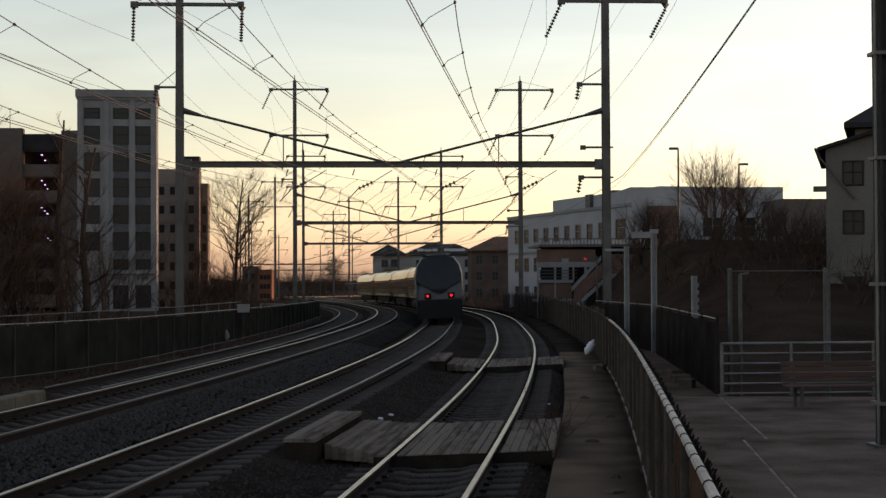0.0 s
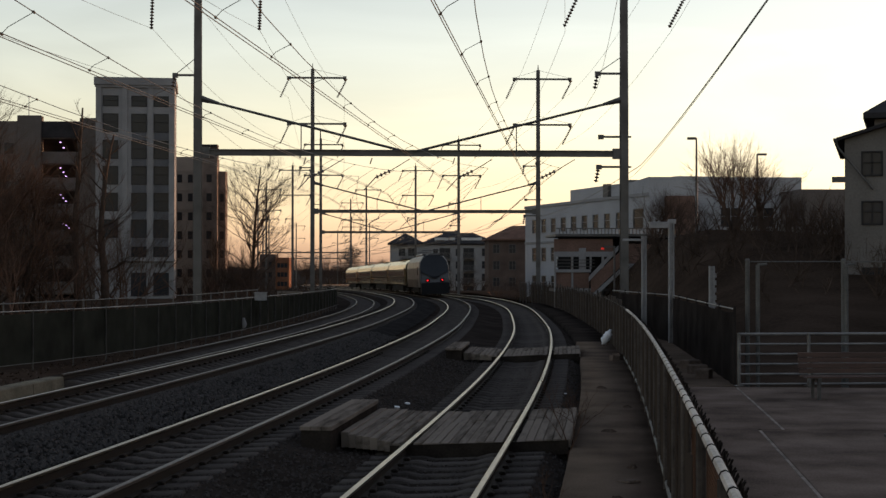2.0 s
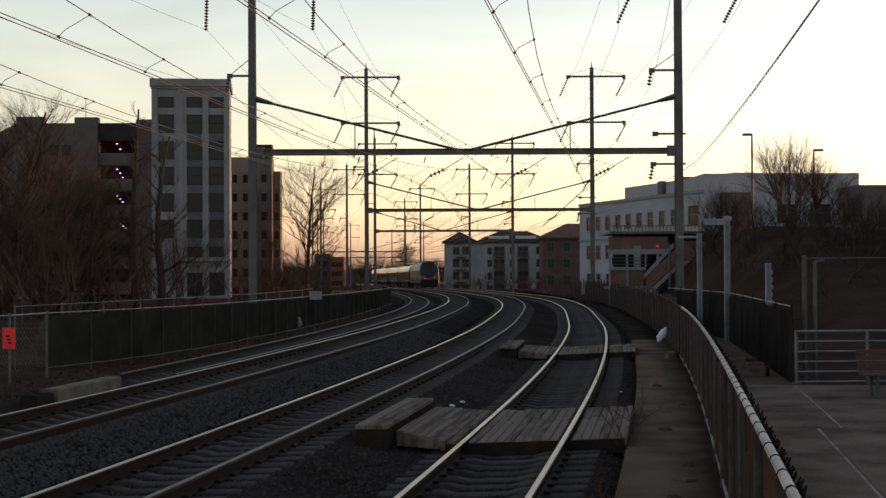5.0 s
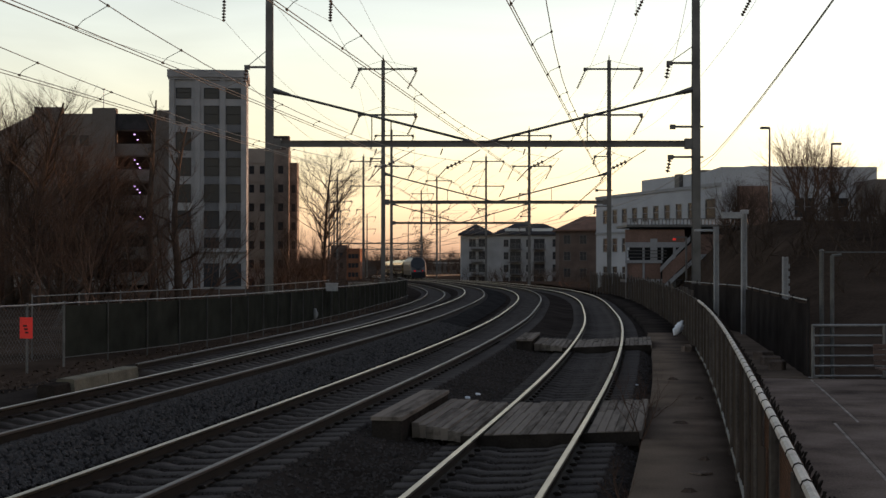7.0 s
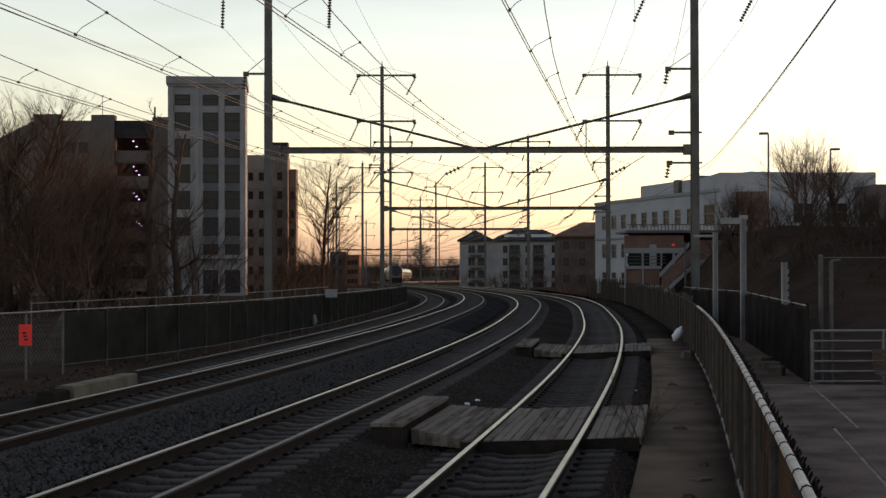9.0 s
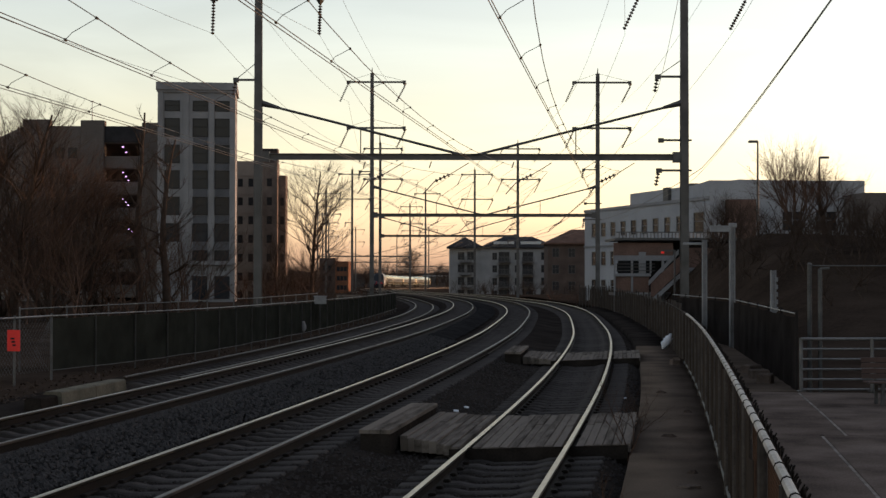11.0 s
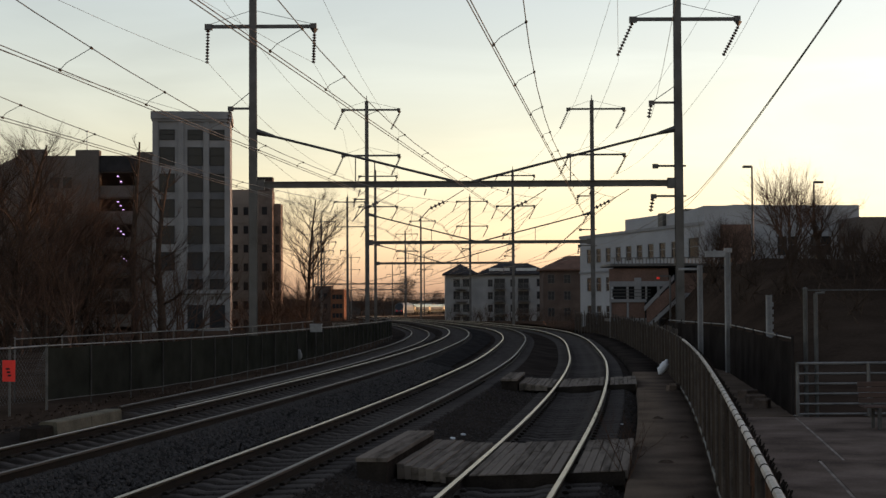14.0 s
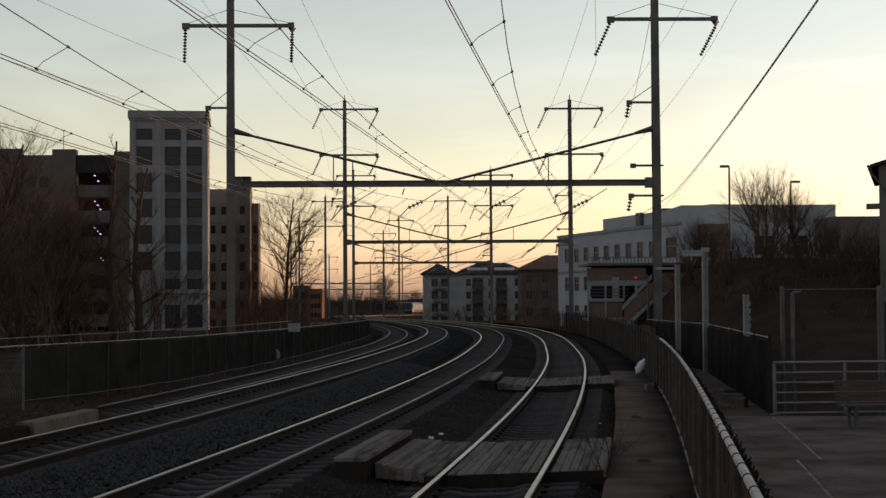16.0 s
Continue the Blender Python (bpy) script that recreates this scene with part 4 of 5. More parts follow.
# stair tower of the garage
TW = 9.3
holes = []
for i, zf in enumerate((22.0, 18.9, 15.7, 12.6, 9.4, 6.2, 3.9)):
    for x in (1.75, 5.1, 7.75):
        if x < 2 and zf < 5:
            continue
        holes.append((x, zf, 1.7, 1.15 if i in (0, 6) else 2.1))
holes += [(5.1, -0.8, 1.7, 2.7), (7.75, -0.8, 1.7, 2.7)]
tower = building("garage_stair_tower", "tall pale precast concrete stair tower with dark windows", pose(-33.1, 180.5, 0, 0, 0, 6), TW, 9, -2.5, 25.0, holes, M_PRECAST, mull=0, frame_m=M_DARK)
s = Shape()
s.box(-0.1, -0.2, 24.2, TW + 0.1, 0.05, 24.5)
s.box(-0.2, -0.35, 24.5, TW + 0.2, 9.2, 25.4)
part("cornice", s, M_PRECAST, tower, "projecting concrete cornice")
for x in (0.35, 3.4, 6.43, 8.95):
    s = Shape()
    s.box(x - 0.32, -0.14, 1.9, x + 0.32, -0.002, 24.28)
    part("pier", s, M_PRECAST, tower)
s = Shape()
for i in range(9):
    s.box(4.0 + i * 0.5, -0.06, 2.6, 4.32 + i * 0.5, -0.003, 3.05)
part("lettering", s, M_STEEL, tower, "dark unreadable letters")
s = Shape()
s.box(2.8, -0.5, 3.35, TW + 0.1, -0.003, 3.6)
part("ledge", s, M_PRECAST, tower)

M_SPANDREL = mat("dark_spandrel_panel", (0.07, 0.072, 0.08), 0.6, vary=0.2, scale=0.5, grain=6, spec=0.2)
for x in (5.1, 7.75):
    for z0, z1 in ((5.15, 6.1), (8.4, 9.3), (11.6, 12.5), (14.8, 15.6), (17.9, 18.8)):
        s = Shape()
        s.box(x - 0.85, -0.03, z0, x + 0.85, -0.003, z1)
        part("spandrel", s, M_SPANDREL, tower)

# garage decks
gar = thing("parking_garage", "grey-brown parking garage with dark open decks", "parking garage", pose(-50.8, 186, 0))
for x0, x1, zt in ((0.0, 3.4, 21.4), (7.2, 10.1, 21.3), (14.8, 17.6, 21.0)):
    s = Shape()
    s.box(x0, -0.3, -2.5, x1, 1.2, zt, bev=0.05)
    part("pier", s, M_GARAGE, gar)
s = Shape()
s.box(3.4, 0, -2.5, 7.2, 0.3, 20.6)
part("panel", s, M_GARAGE, gar)
for z in (0.6, 3.8, 7.0, 10.2, 13.4, 16.6):
    for x in (4.0, 5.6):
        s = Shape()
        s.box(x, -0.02, z, x + 1.1, -0.003, z + 1.3)
        part("window", s, M_GLASS, gar)
for i, z in enumerate((-1.3, 1.9, 5.1, 8.3, 11.5, 14.7, 17.9)):
    s = Shape()
    s.box(10.1, 0.1, z + 0.7, 14.8, 0.4, z + 2.15 + (0.55 if i == 6 else 0))
    part("parapet", s, M_ROOF if i == 6 else M_GARAGE, gar)
    s = Shape()
    s.box(3.4, 0.42, z + 0.55, 17.5, 22, z + 0.75)
    part("deck", s, M_GARAGE, gar)
# coloured dark for the shade deep between the decks
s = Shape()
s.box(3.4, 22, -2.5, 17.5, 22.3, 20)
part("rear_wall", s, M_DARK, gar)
A, B = Vector((0, 0.2, 0)), Vector((-20, 42.5, 0))
n = (B - A).normalized().cross(Vector((0, 0, 1))) * 0.4
s = Shape()
s.sweep([[p + Vector((0, 0, -2.5)), p + n + Vector((0, 0, -2.5)), p + n + Vector((0, 0, 20.6)), p + Vector((0, 0, 20.6))] for p in (A, B)])
part("side_wall", s, M_GARAGE, gar)
mast = Shape()
mast.tube([(8.5, 0.3, 21.3), (8.5, 0.3, 23.7)], [0.06, 0.04], 6)
mast.box(8.3, 0.2, 23.6, 8.7, 0.4, 23.75)
part("roof_mast", mast, M_TRIM, gar, "thin white mast on the roof")
for x, z in ((-38.3, 17.97), (-37.9, 17.3), (-38.3, 14.8), (-37.9, 14.3), (-37.6, 13.8), (-38.3, 11.5), (-37.9, 11.1), (-37.6, 10.75), (-37.9, 8.0), (-37.6, 7.74), (-37.3, 7.46)):
    s = Shape()
    s.box(-0.1, -0.08, -0.05, 0.1, 0.08, 0.05, bev=0.02)
    lp = tagged(part("garage_lamp", s, M_PURPLE, m=pose(x, 185.55, z)), "small violet-white lamp under a garage deck", "lamp", "garage lamps")
    s = Shape()
    s.tube([(0, 0, 0), (0, 0.5, 0.05)], 0.03, 5)
    part("stem", s, M_STEEL, lp)

# tan block beside the tower, its brick stair wing and a lower brick wing behind
holes = [(1.1, z, 0.55, 1.0) for z in (-1.4, 1.3, 4.0, 6.7, 9.4, 12.1, 14.8)] + [(2.6, z, 0.55, 1.0) for z in (-1.4, 1.3, 4.0, 6.7, 9.4, 12.1, 14.8)]
tan = building("apartment_block", "tan stucco block of flats with columns of small windows", pose(-28.6, 215, 0), 4.1, 5, -2.5, 18.4, holes, M_TAN, side=M_BRICK, frame_m=M_DARK, mull=0)
for z in (-0.2, 2.5, 5.2, 7.9, 10.6, 13.3, 16.0):
    s = Shape()
    s.box(0, -0.08, z + 0.25, 4.1, -0.003, z + 0.4)
    part("string_course", s, M_TAN, tan)
s = Shape()
s.box(3.95, 1.2, 17.8, 6.3, 3.2, 20.3)
part("roof_house", s, M_BROWNWALL, tan, "dark brick plant room on the roof")
for k in range(5):
    part("louvre", Shape().box(4.05 + k * 0.45, 1.1, 19.9, 4.3 + k * 0.45, 1.19, 20.2), M_DARK, tan)
holes = [(1.2, z, 0.6, 1.0) for z in (-1.4, 1.3, 4.0, 6.7, 9.4, 12.1, 14.8)]
brick_wing = building("brick_wing", "red-brown brick wing of the flats with one column of windows", pose(-24.47, 214.4, 0), 2.35, 3, -2.5, 18.1, holes, M_PALEBRICK, frame_m=M_DARK, mull=0)
for x0, x1 in ((0.0, 0.45), (1.95, 2.35)):
    s = Shape()
    s.box(x0, -0.16, -2.5, x1, -0.003, 18.4)
    part("pilaster", s, M_PALEBRICK, brick_wing)
holes = [(0.5, z, 0.4, 1.0) for z in (-1.4, 1.3, 4.0, 6.7, 9.4, 12.1)]
building("brick_wing", "lower brown brick wing with one column of windows", pose(-22.1, 216, 0), 1.0, 3, -2.5, 16.4, holes, M_PALEBRICK, frame_m=M_DARK, mull=0)

# far apartment house with balconies
AW = 22.5
holes = []
for z in (-3.0, -0.3, 2.4, 5.1):
    for x in (2.4, 4.4):
        holes.append((x, z, 1.3, 1.6))
    for x in (11.6, 16.7):
        holes.append((x, z - 0.4, 2.2, 2.0))
    holes += [(9.6, z, 0.9, 1.4), (14.4, z, 0.9, 1.4), (20.2, z, 1.2, 1.5)]
apt = building("apartment_house", "pale grey four-storey apartment house with dark hipped roof and balconies", pose(3.9, 320, 0), AW, 14, -3.6, 7.5, holes, M_GREYCLAD, mull=1, frame_m=M_STEEL)
for z in (-0.1, 2.6, 5.3):
    for x in (11.6, 16.7, 3.4):
        s = Shape()
        s.box(x - 1.3, -1.3, z - 0.85, x + 1.3, -0.003, z - 0.7)
        bal = part("balcony", s, M_STEEL, apt)
        for q in range(9):
            s = Shape()
            s.box(x - 1.3 + q * 0.314, -1.3, z - 0.698, x - 1.2 + q * 0.314, -1.25, z + 0.3)
            part("baluster", s, M_STEEL, bal)
        s = Shape()
        s.box(x - 1.3, -1.32, z + 0.302, x + 1.3, -1.24, z + 0.38)
        part("rail", s, M_STEEL, bal)
for x in (6.9, 22.1):
    s = Shape()
    s.box(x - 0.35, -0.12, -3.5, x + 0.35, -0.003, 7.4)
    part("corner_board", s, M_GREYCLAD, apt)


def hip(parent, x0, x1, y0, y1, z0, z1, material, over=0.6, name="roof"):
    s = Shape()
    x0, x1, y0, y1 = x0 - over, x1 + over, y0 - over, y1 + over
    q = min(x1 - x0, y1 - y0) / 2
    if x1 - x0 > y1 - y0:
        r = [(x0 + q, (y0 + y1) / 2, z1), (x1 - q, (y0 + y1) / 2, z1)]
        f = [(0, 1, 7, 6), (1, 2, 7), (2, 3, 6, 7), (3, 0, 6)]
    else:
        r = [((x0 + x1) / 2, y0 + q, z1), ((x0 + x1) / 2, y1 - q, z1)]
        f = [(0, 1, 6), (1, 2, 7, 6), (2, 3, 7), (3, 0, 6, 7)]
    v = [(x0, y0, z0), (x1, y0, z0), (x1, y1, z0), (x0, y1, z0), (x0, y0, z0 - 0.3), (x1, y0, z0 - 0.3)] + r + [(x1, y1, z0 - 0.3), (x0, y1, z0 - 0.3)]
    s.add(v, f + [(4, 5, 1, 0), (5, 8, 2, 1), (8, 9, 3, 2), (9, 4, 0, 3), (9, 8, 5, 4)])
    return part(name, s, material, parent)


hip(apt, 0, 6.5, -0.6, 10, 7.85, 10.0, M_ROOF)
hip(apt, 7.2, AW, 0, 9, 7.85, 10.1, M_ROOF)
for x in (11.6, 17.4):
    s = Shape()
    s.box(x - 2.2, 0.4, 8.4, x + 2.2, 2.2, 9.0)
    part("dormer", s, M_TRIM, apt, "white flat dormer")

# brown brick house behind
holes = [(x, z, 1.2, 1.6) for x in (1.5, 4.6) for z in (-1, 2.2, 5.4)]
bb = building("brick_house", "brown brick house with a pitched orange-brown roof", pose(22.4, 288, 0), 17, 10, -3, 7.8, holes, M_BROWNWALL, frame_m=M_STEEL)
hip(bb, 0, 17, 0, 10, 8.1, 10.8, mat("brown_tile_roof", (0.085, 0.05, 0.038), 0.9, vary=0.3, scale=0.8, grain=8, spec=0.1))
# the low sun's orange is put into this brick's colour
bb2 = building("brick_house", "small brick building tinted orange-brown for sunlight, with rows of dark windows", pose(-21.9, 340, 0), 3.0, 10, -3, 4.8,
               [(x, z, 0.55, 0.9) for x in (0.7, 1.5, 2.3) for z in (-1.6, 0.5, 2.6)], mat("sun_tinted_brick", (0.12, 0.054, 0.031), 0.9, vary=0.3, scale=0.5, grain=9, spec=0.08), frame_m=M_DARK, mull=0)
bb3 = building("brick_house", "dark brown brick building with a flat roof", pose(-25.6, 341, 0), 3.6, 10, -3, 5.6, [(x, z, 0.6, 1.0) for x in (0.9, 2.4) for z in (0.4, 2.8)], M_BROWNWALL, frame_m=M_DARK, mull=0)

shed = building("low_shed", "long low grey shed with a pale roof edge beyond the curve", pose(-12.5, 618, 0), 21, 8, -5.5, 0.7, [(1.5 + 2.6 * k, -2.2, 1.4, 1.3) for k in range(8)], M_GARAGE, frame_m=M_DARK, mull=0)
part("roof_edge", Shape().box(-0.2, -0.25, 0.45, 21.2, -0.003, 0.8), M_TRIM, shed, "pale roof edge")

# white institutional building on the slope
ang = math.degrees(math.atan2(-37, 9.1))
holes = []
for k in range(9):
    holes += [(3.0 + k * 2.9, 6.35, 1.35, 1.4), (3.0 + k * 2.9, 3.3, 1.35, 1.4), (3.0 + k * 2.9, 0.2, 1.35, 1.5)]
holes += [(30.6, 6.2, 2.2, 1.75), (30.6, 3.2, 2.2, 1.75)]
inst = building("institutional_building", "long white rendered building with rows of windows", pose(16.9, 165, 0, 0, 0, ang), 33, 14, -2.5, 9.3, holes, M_WHITE, frame_m=M_GREYCLAD, mull=0)
s = Shape()
s.box(6, 3, 8.6, 32.5, 13, 10.9)
part("upper_storey", s, M_WHITE, inst, "set-back white upper storey")
s = Shape()
s.box(0, -0.12, 9.05, 33, -0.003, 9.35)
part("coping", s, M_PRECAST, inst)
s = Shape()
s.box(0, -0.1, 5.2, 33, -0.003, 5.4)
part("coping", s, M_PRECAST, inst)
wing = building("institutional_wing", "white rendered wing with flat roof and brick bay", pose(24.9, 134, 0), 14.0, 14, -2.5, 10.8,
                [(0.7, 6.5, 1.0, 1.5), (7.5, 6.3, 1.8, 1.7), (10.5, 6.3, 1.8, 1.7)], M_WHITE, frame_m=M_WHITE)
s = Shape()
s.box(1.3, -2.0, 0, 3.8, -0.01, 9.0)
# redder brick on this bay puts the sun's warmth into the colour
part("brick_bay", s, M_HALLBRICK, wing, "brick stair bay")
lower = building("flat_roofed_building", "low grey building with a flat roof on the slope", pose(37.0, 128, 0), 26, 12, -2.5, 9.4, [], M_GARAGE)
s = Shape()
s.box(18, 4, 10.9, 19.6, 6, 11.3)
part("roof_hatch", s, M_STEEL, inst)
s = Shape()
s.box(16, 2.6, 9.3, 17.2, 2.99, 11.0)
part("vent", s, M_STEEL, inst)

# station hall with stair
st = thing("station_building", "low station hall with brick bands, pale frames, canopy and outside stair", "station building", pose(12.95, 106, -0.3))


def bar(name, x0, y0, z0, x1, y1, z1, material, label=""):
    return part(name, Shape().box(x0, y0, z0, x1, y1, z1, bev=0.012), material, st, label)


bar("canopy_roof", 0.05, -0.3, 5.12, 9.0, 6, 5.3, M_STEEL, "thin dark canopy roof")
for x in np.arange(0.3, 9.0, 0.25):
    bar("baluster", x, -0.24, 5.302, x + 0.06, -0.18, 5.66, M_STEEL)
bar("balustrade_rail", 0.1, -0.26, 5.662, 9.0, -0.16, 5.73, M_STEEL)
for x0, x1, z0, z1 in ((0.0, 4.2, 4.05, 4.95), (5.25, 9.0, 3.2, 4.6)):
    bar("brick_band", x0, 0.1, z0, x1, 0.45, z1, M_HALLBRICK, "red-brown brick band")
bar("frieze", 0.0, 0.06, 3.68, 4.2, 0.45, 4.046, M_PRECAST, "pale concrete frieze")
bar("frieze", 5.25, 0.06, 2.8, 9.0, 0.45, 3.196, M_PRECAST, "pale concrete frieze")
# the shade inside the hall is put into this wall's dark colour
bar("rear_wall", 0.7, 3.4, -1, 9.0, 3.6, 5.1, M_DARK, "rear wall of the open hall, coloured dark for shade")
bar("floor_slab", 0.0, 0.5, 1.2, 9.0, 3.38, 1.4, M_GARAGE)
bar("parapet_cap", 0.0, 0.0, 2.56, 2.6, 0.4, 2.78, M_PRECAST, "pale parapet cap")
bar("parapet_foot", 0.0, 0.0, 1.2, 2.6, 0.4, 1.42, M_PRECAST)
bar("lower_wall", 0.0, 0.1, -1.0, 9.0, 0.4, 1.19, M_GARAGE)
for x0, x1 in ((0.12, 1.2), (1.36, 2.5)):
    bar("brick_panel", x0, 0.12, 1.422, x1, 0.36, 2.556, M_HALLBRICK, "red-brown brick panel")
for x, z0, z1, w, mt in ((0.0, 1.424, 3.676, 0.11, M_PRECAST), (1.22, 1.424, 3.676, 0.13, M_PRECAST), (1.75, 2.79, 4.3, 0.5, M_PRECAST), (2.56, 2.79, 3.676, 0.1, M_PRECAST), (3.4, -1, 3.676, 0.16, M_PRECAST),
                         (4.75, -1, 5.1, 0.22, M_PRECAST), (5.3, -1, 2.79, 0.3, M_PRECAST), (6.0, -1, 2.79, 0.3, M_PRECAST), (8.5, -1, 2.79, 0.3, M_PRECAST)):
    bar("column", x, 0.02, z0, x + w, 0.3 if z1 < 4.2 else 0.058, z1, mt)
for z in (2.95, 3.2, 3.42):
    bar("guard_rail", 0.12, -0.02, z, 2.9, 0.015, z + 0.05, M_STEEL)
bar("sign_board", 0.25, 0.5, 2.9, 1.1, 0.55, 3.5, M_DARK)
for k in range(14):
    bar("step", 2.35 + k * 0.145, -1.3, 0.95 + k * 0.17, 2.6 + k * 0.145, -0.1, 1.14 + k * 0.17, M_GARAGE)
for A, B, mt, nm in ((Vector((2.25, -1.4, 2.1)), Vector((4.35, -1.4, 4.3)), M_PRECAST, "stair_rail"), (Vector((2.6, -1.4, 0.95)), Vector((4.7, -1.4, 2.85)), M_PRECAST, "stringer")):
    part(nm, Shape().sweep([[p + Vector((0, 0, -0.17)), p + Vector((0, 0.1, -0.17)), p + Vector((0, 0.1, 0.17)), p + Vector((0, 0, 0.17))] for p in (A, B)]), mt, st, "pale sloping concrete beam")
A, B = Vector((2.4, -1.36, 1.0)), Vector((4.5, -1.36, 2.95))
part("stair_panel", Shape().sweep([[p, p + Vector((0, 0.03, 0)), p + Vector((0, 0.03, 1.1)), p + Vector((0, 0, 1.1))] for p in (A, B)]), M_HALLBRICK, st, "brown panel beside the stair")
sl = thing("signal_post", "dark post with a small red signal light", "signal", pose(16.75, 103, -0.3))
s = Shape()
s.tube([(0, 0, 0), (0, 0, 4.4)], 0.07, 8)
s.box(-0.85, -0.06, 4.3, 0.0, 0.06, 4.42)
part("shaft", s, M_STEEL, sl)
s = Shape()
s.box(-0.92, -0.08, 4.15, -0.72, 0.08, 4.295, bev=0.02)
part("lamp_head", s, M_AMBER, sl)

# house beside the platform
hs = building("gabled_house", "grey stucco house with small windows and dark eaves", pose(22.4, 70, 0, 0, 0, -19), 12, 12, 0.5, 8.7,
              [(1.25, 7.0, 0.85, 1.05), (1.25, 4.7, 0.85, 1.0), (1.25, 1.5, 0.85, 1.05), (5, 7.0, 0.85, 1.05), (5, 4.7, 0.85, 1.0)], M_STUCCO, frame_m=M_DARK)
s = Shape()
s.add([(-0.4, -0.35, 8.6), (6, -0.35, 10.5), (12.4, -0.35, 8.6), (-0.4, -0.35, 8.76), (6, -0.35, 10.66), (12.4, -0.35, 8.76), (-0.4, 12.35, 8.6), (6, 12.35, 10.5), (12.4, 12.35, 8.6), (-0.4, 12.35, 8.76), (6, 12.35, 10.66), (12.4, 12.35, 8.76)],
      [(0, 1, 4, 3), (1, 2, 5, 4), (3, 4, 10, 9), (4, 5, 11, 10), (0, 6, 7, 1), (1, 7, 8, 2), (6, 9, 10, 7), (7, 10, 11, 8), (0, 3, 9, 6), (2, 8, 11, 5)])
part("gable_roof", s, M_ROOF, hs, "dark shingled gable roof")
s = Shape()
s.add([(0, 0, 8.7), (12, 0, 8.7), (6, 0, 10.47), (0, 0.3, 8.7), (12, 0.3, 8.7), (6, 0.3, 10.47)], [(0, 1, 2), (5, 4, 3), (0, 2, 5, 3), (1, 4, 5, 2)])
part("gable_wall", s, M_STUCCO, hs)
s = Shape()
s.tube([(-0.4, -0.4, 8.68), (-0.3, -0.25, 8.3), (1.3, -0.12, 6.3)], 0.05, 6)
part("downpipe", s, M_STEEL, hs)
s = Shape()
s.tube([(-0.46, -0.37, 8.68), (-0.46, 12.4, 8.68)], 0.07, 6)
part("gutter", s, M_STEEL, hs)
s = Shape()
s.box(-0.6, 0.2, 6.7, -0.002, 0.8, 6.95)
part("vent_hood", s, M_STEEL, hs)
bh = building("gabled_house", "taller grey house wing with dark overhanging roof", pose(28.6, 84, 0, 0, 0, -20), 12, 8, 0.5, 11.4, [], M_STUCCO)
hip(bh, 0, 12, 0, 8, 11.4, 14.5, M_ROOF)


# ---- street lamps on the embankment ----
def street_lamp(x, y, h, arm):
    z = hill_z(x, y)
    t = thing("street_lamp", "slim dark street lamp with a flat box head", "street lamp", pose(x, y, z), group="street lamps")
    s = Shape()
    s.tube([(0, 0, -0.5), (0, 0, h)], [0.09, 0.06], 8)
    part("pole", s, M_STEEL, t)
    s = Shape()
    s.box(min(0, arm), -0.15, h - 0.1, max(0, arm), 0.15, h + 0.06, bev=0.03)
    part("head", s, M_STEEL, t)


street_lamp(21.85, 100, 11.35 - hill_z(21.85, 100), -0.62)
street_lamp(28.6, 110, 11.05 - hill_z(28.6, 110), 0.7)


# ---- bare trees and thickets ----
def grow(s, rng, p, d, length, r, depth, spread=0.5, up=0.25, tips=None):
    """A limb that bends, tapers and forks."""
    pts, rs = [p], [r]
    n = 3
    for i in range(n):
        d = (d + Vector((rng.gauss(0, 0.13), rng.gauss(0, 0.13), rng.gauss(0, 0.08) + up * 0.1))).normalized()
        p = p + d * (length / n)
        pts.append(p)
        rs.append(r * (1 - 0.38 * (i + 1) / n))
    s.tube(pts, rs, 5 if r > 0.05 else 3, caps=False)
    if depth == 0:
        return
    for i in range(rng.choice((2, 3, 3))):
        j = rng.randint(1, n)
        q = pts[j]
        e = (d + Vector((rng.gauss(0, spread), rng.gauss(0, spread), rng.gauss(0.1, spread * 0.6)))).normalized()
        grow(s, rng, q, e, length * rng.uniform(0.55, 0.85), rs[j] * rng.uniform(0.45, 0.7), depth - 1, spread, up, tips)
    grow(s, rng, pts[-1], d, length * rng.uniform(0.6, 0.8), rs[-1] * 0.9, depth - 1, spread, up, tips)


def bare_tree(x, y, z, h, seed, label, depth=5, stems=1, spread=0.5, trunk=0.2, material=None):
    rng = random.Random(seed)
    t = thing("bare_tree", label, "tree", pose(x, y, z))
    tr = Shape()
    cr = Shape()
    for k in range(stems):
        lean = Vector((rng.gauss(0, 0.05 if stems == 1 else 0.45), rng.gauss(0, 0.05 if stems == 1 else 0.3), 1)).normalized()
        L = h * (0.3 if stems == 1 else 0.25)
        pts = [Vector((rng.gauss(0, 0.1 * (stems > 1)), 0, -0.5)), lean * L * 0.5, lean * L]
        tr.tube(pts, [trunk * 1.25, trunk, trunk * 0.8], 8)
        for q in range(3 if stems == 1 else 2):
            e = (lean + Vector((rng.gauss(0, spread * 0.8), rng.gauss(0, spread * 0.8), 0.3))).normalized()
            grow(cr, rng, pts[-1], e, h * 0.25, trunk * rng.uniform(0.45, 0.7), depth - 1, spread)
        grow(cr, rng, pts[-1], lean, h * 0.27, trunk * 0.75, depth - 1, spread)
    part("trunk", tr, M_BARK, t, smooth=True)
    part("crown", cr, material or M_BARK, t)
    return t


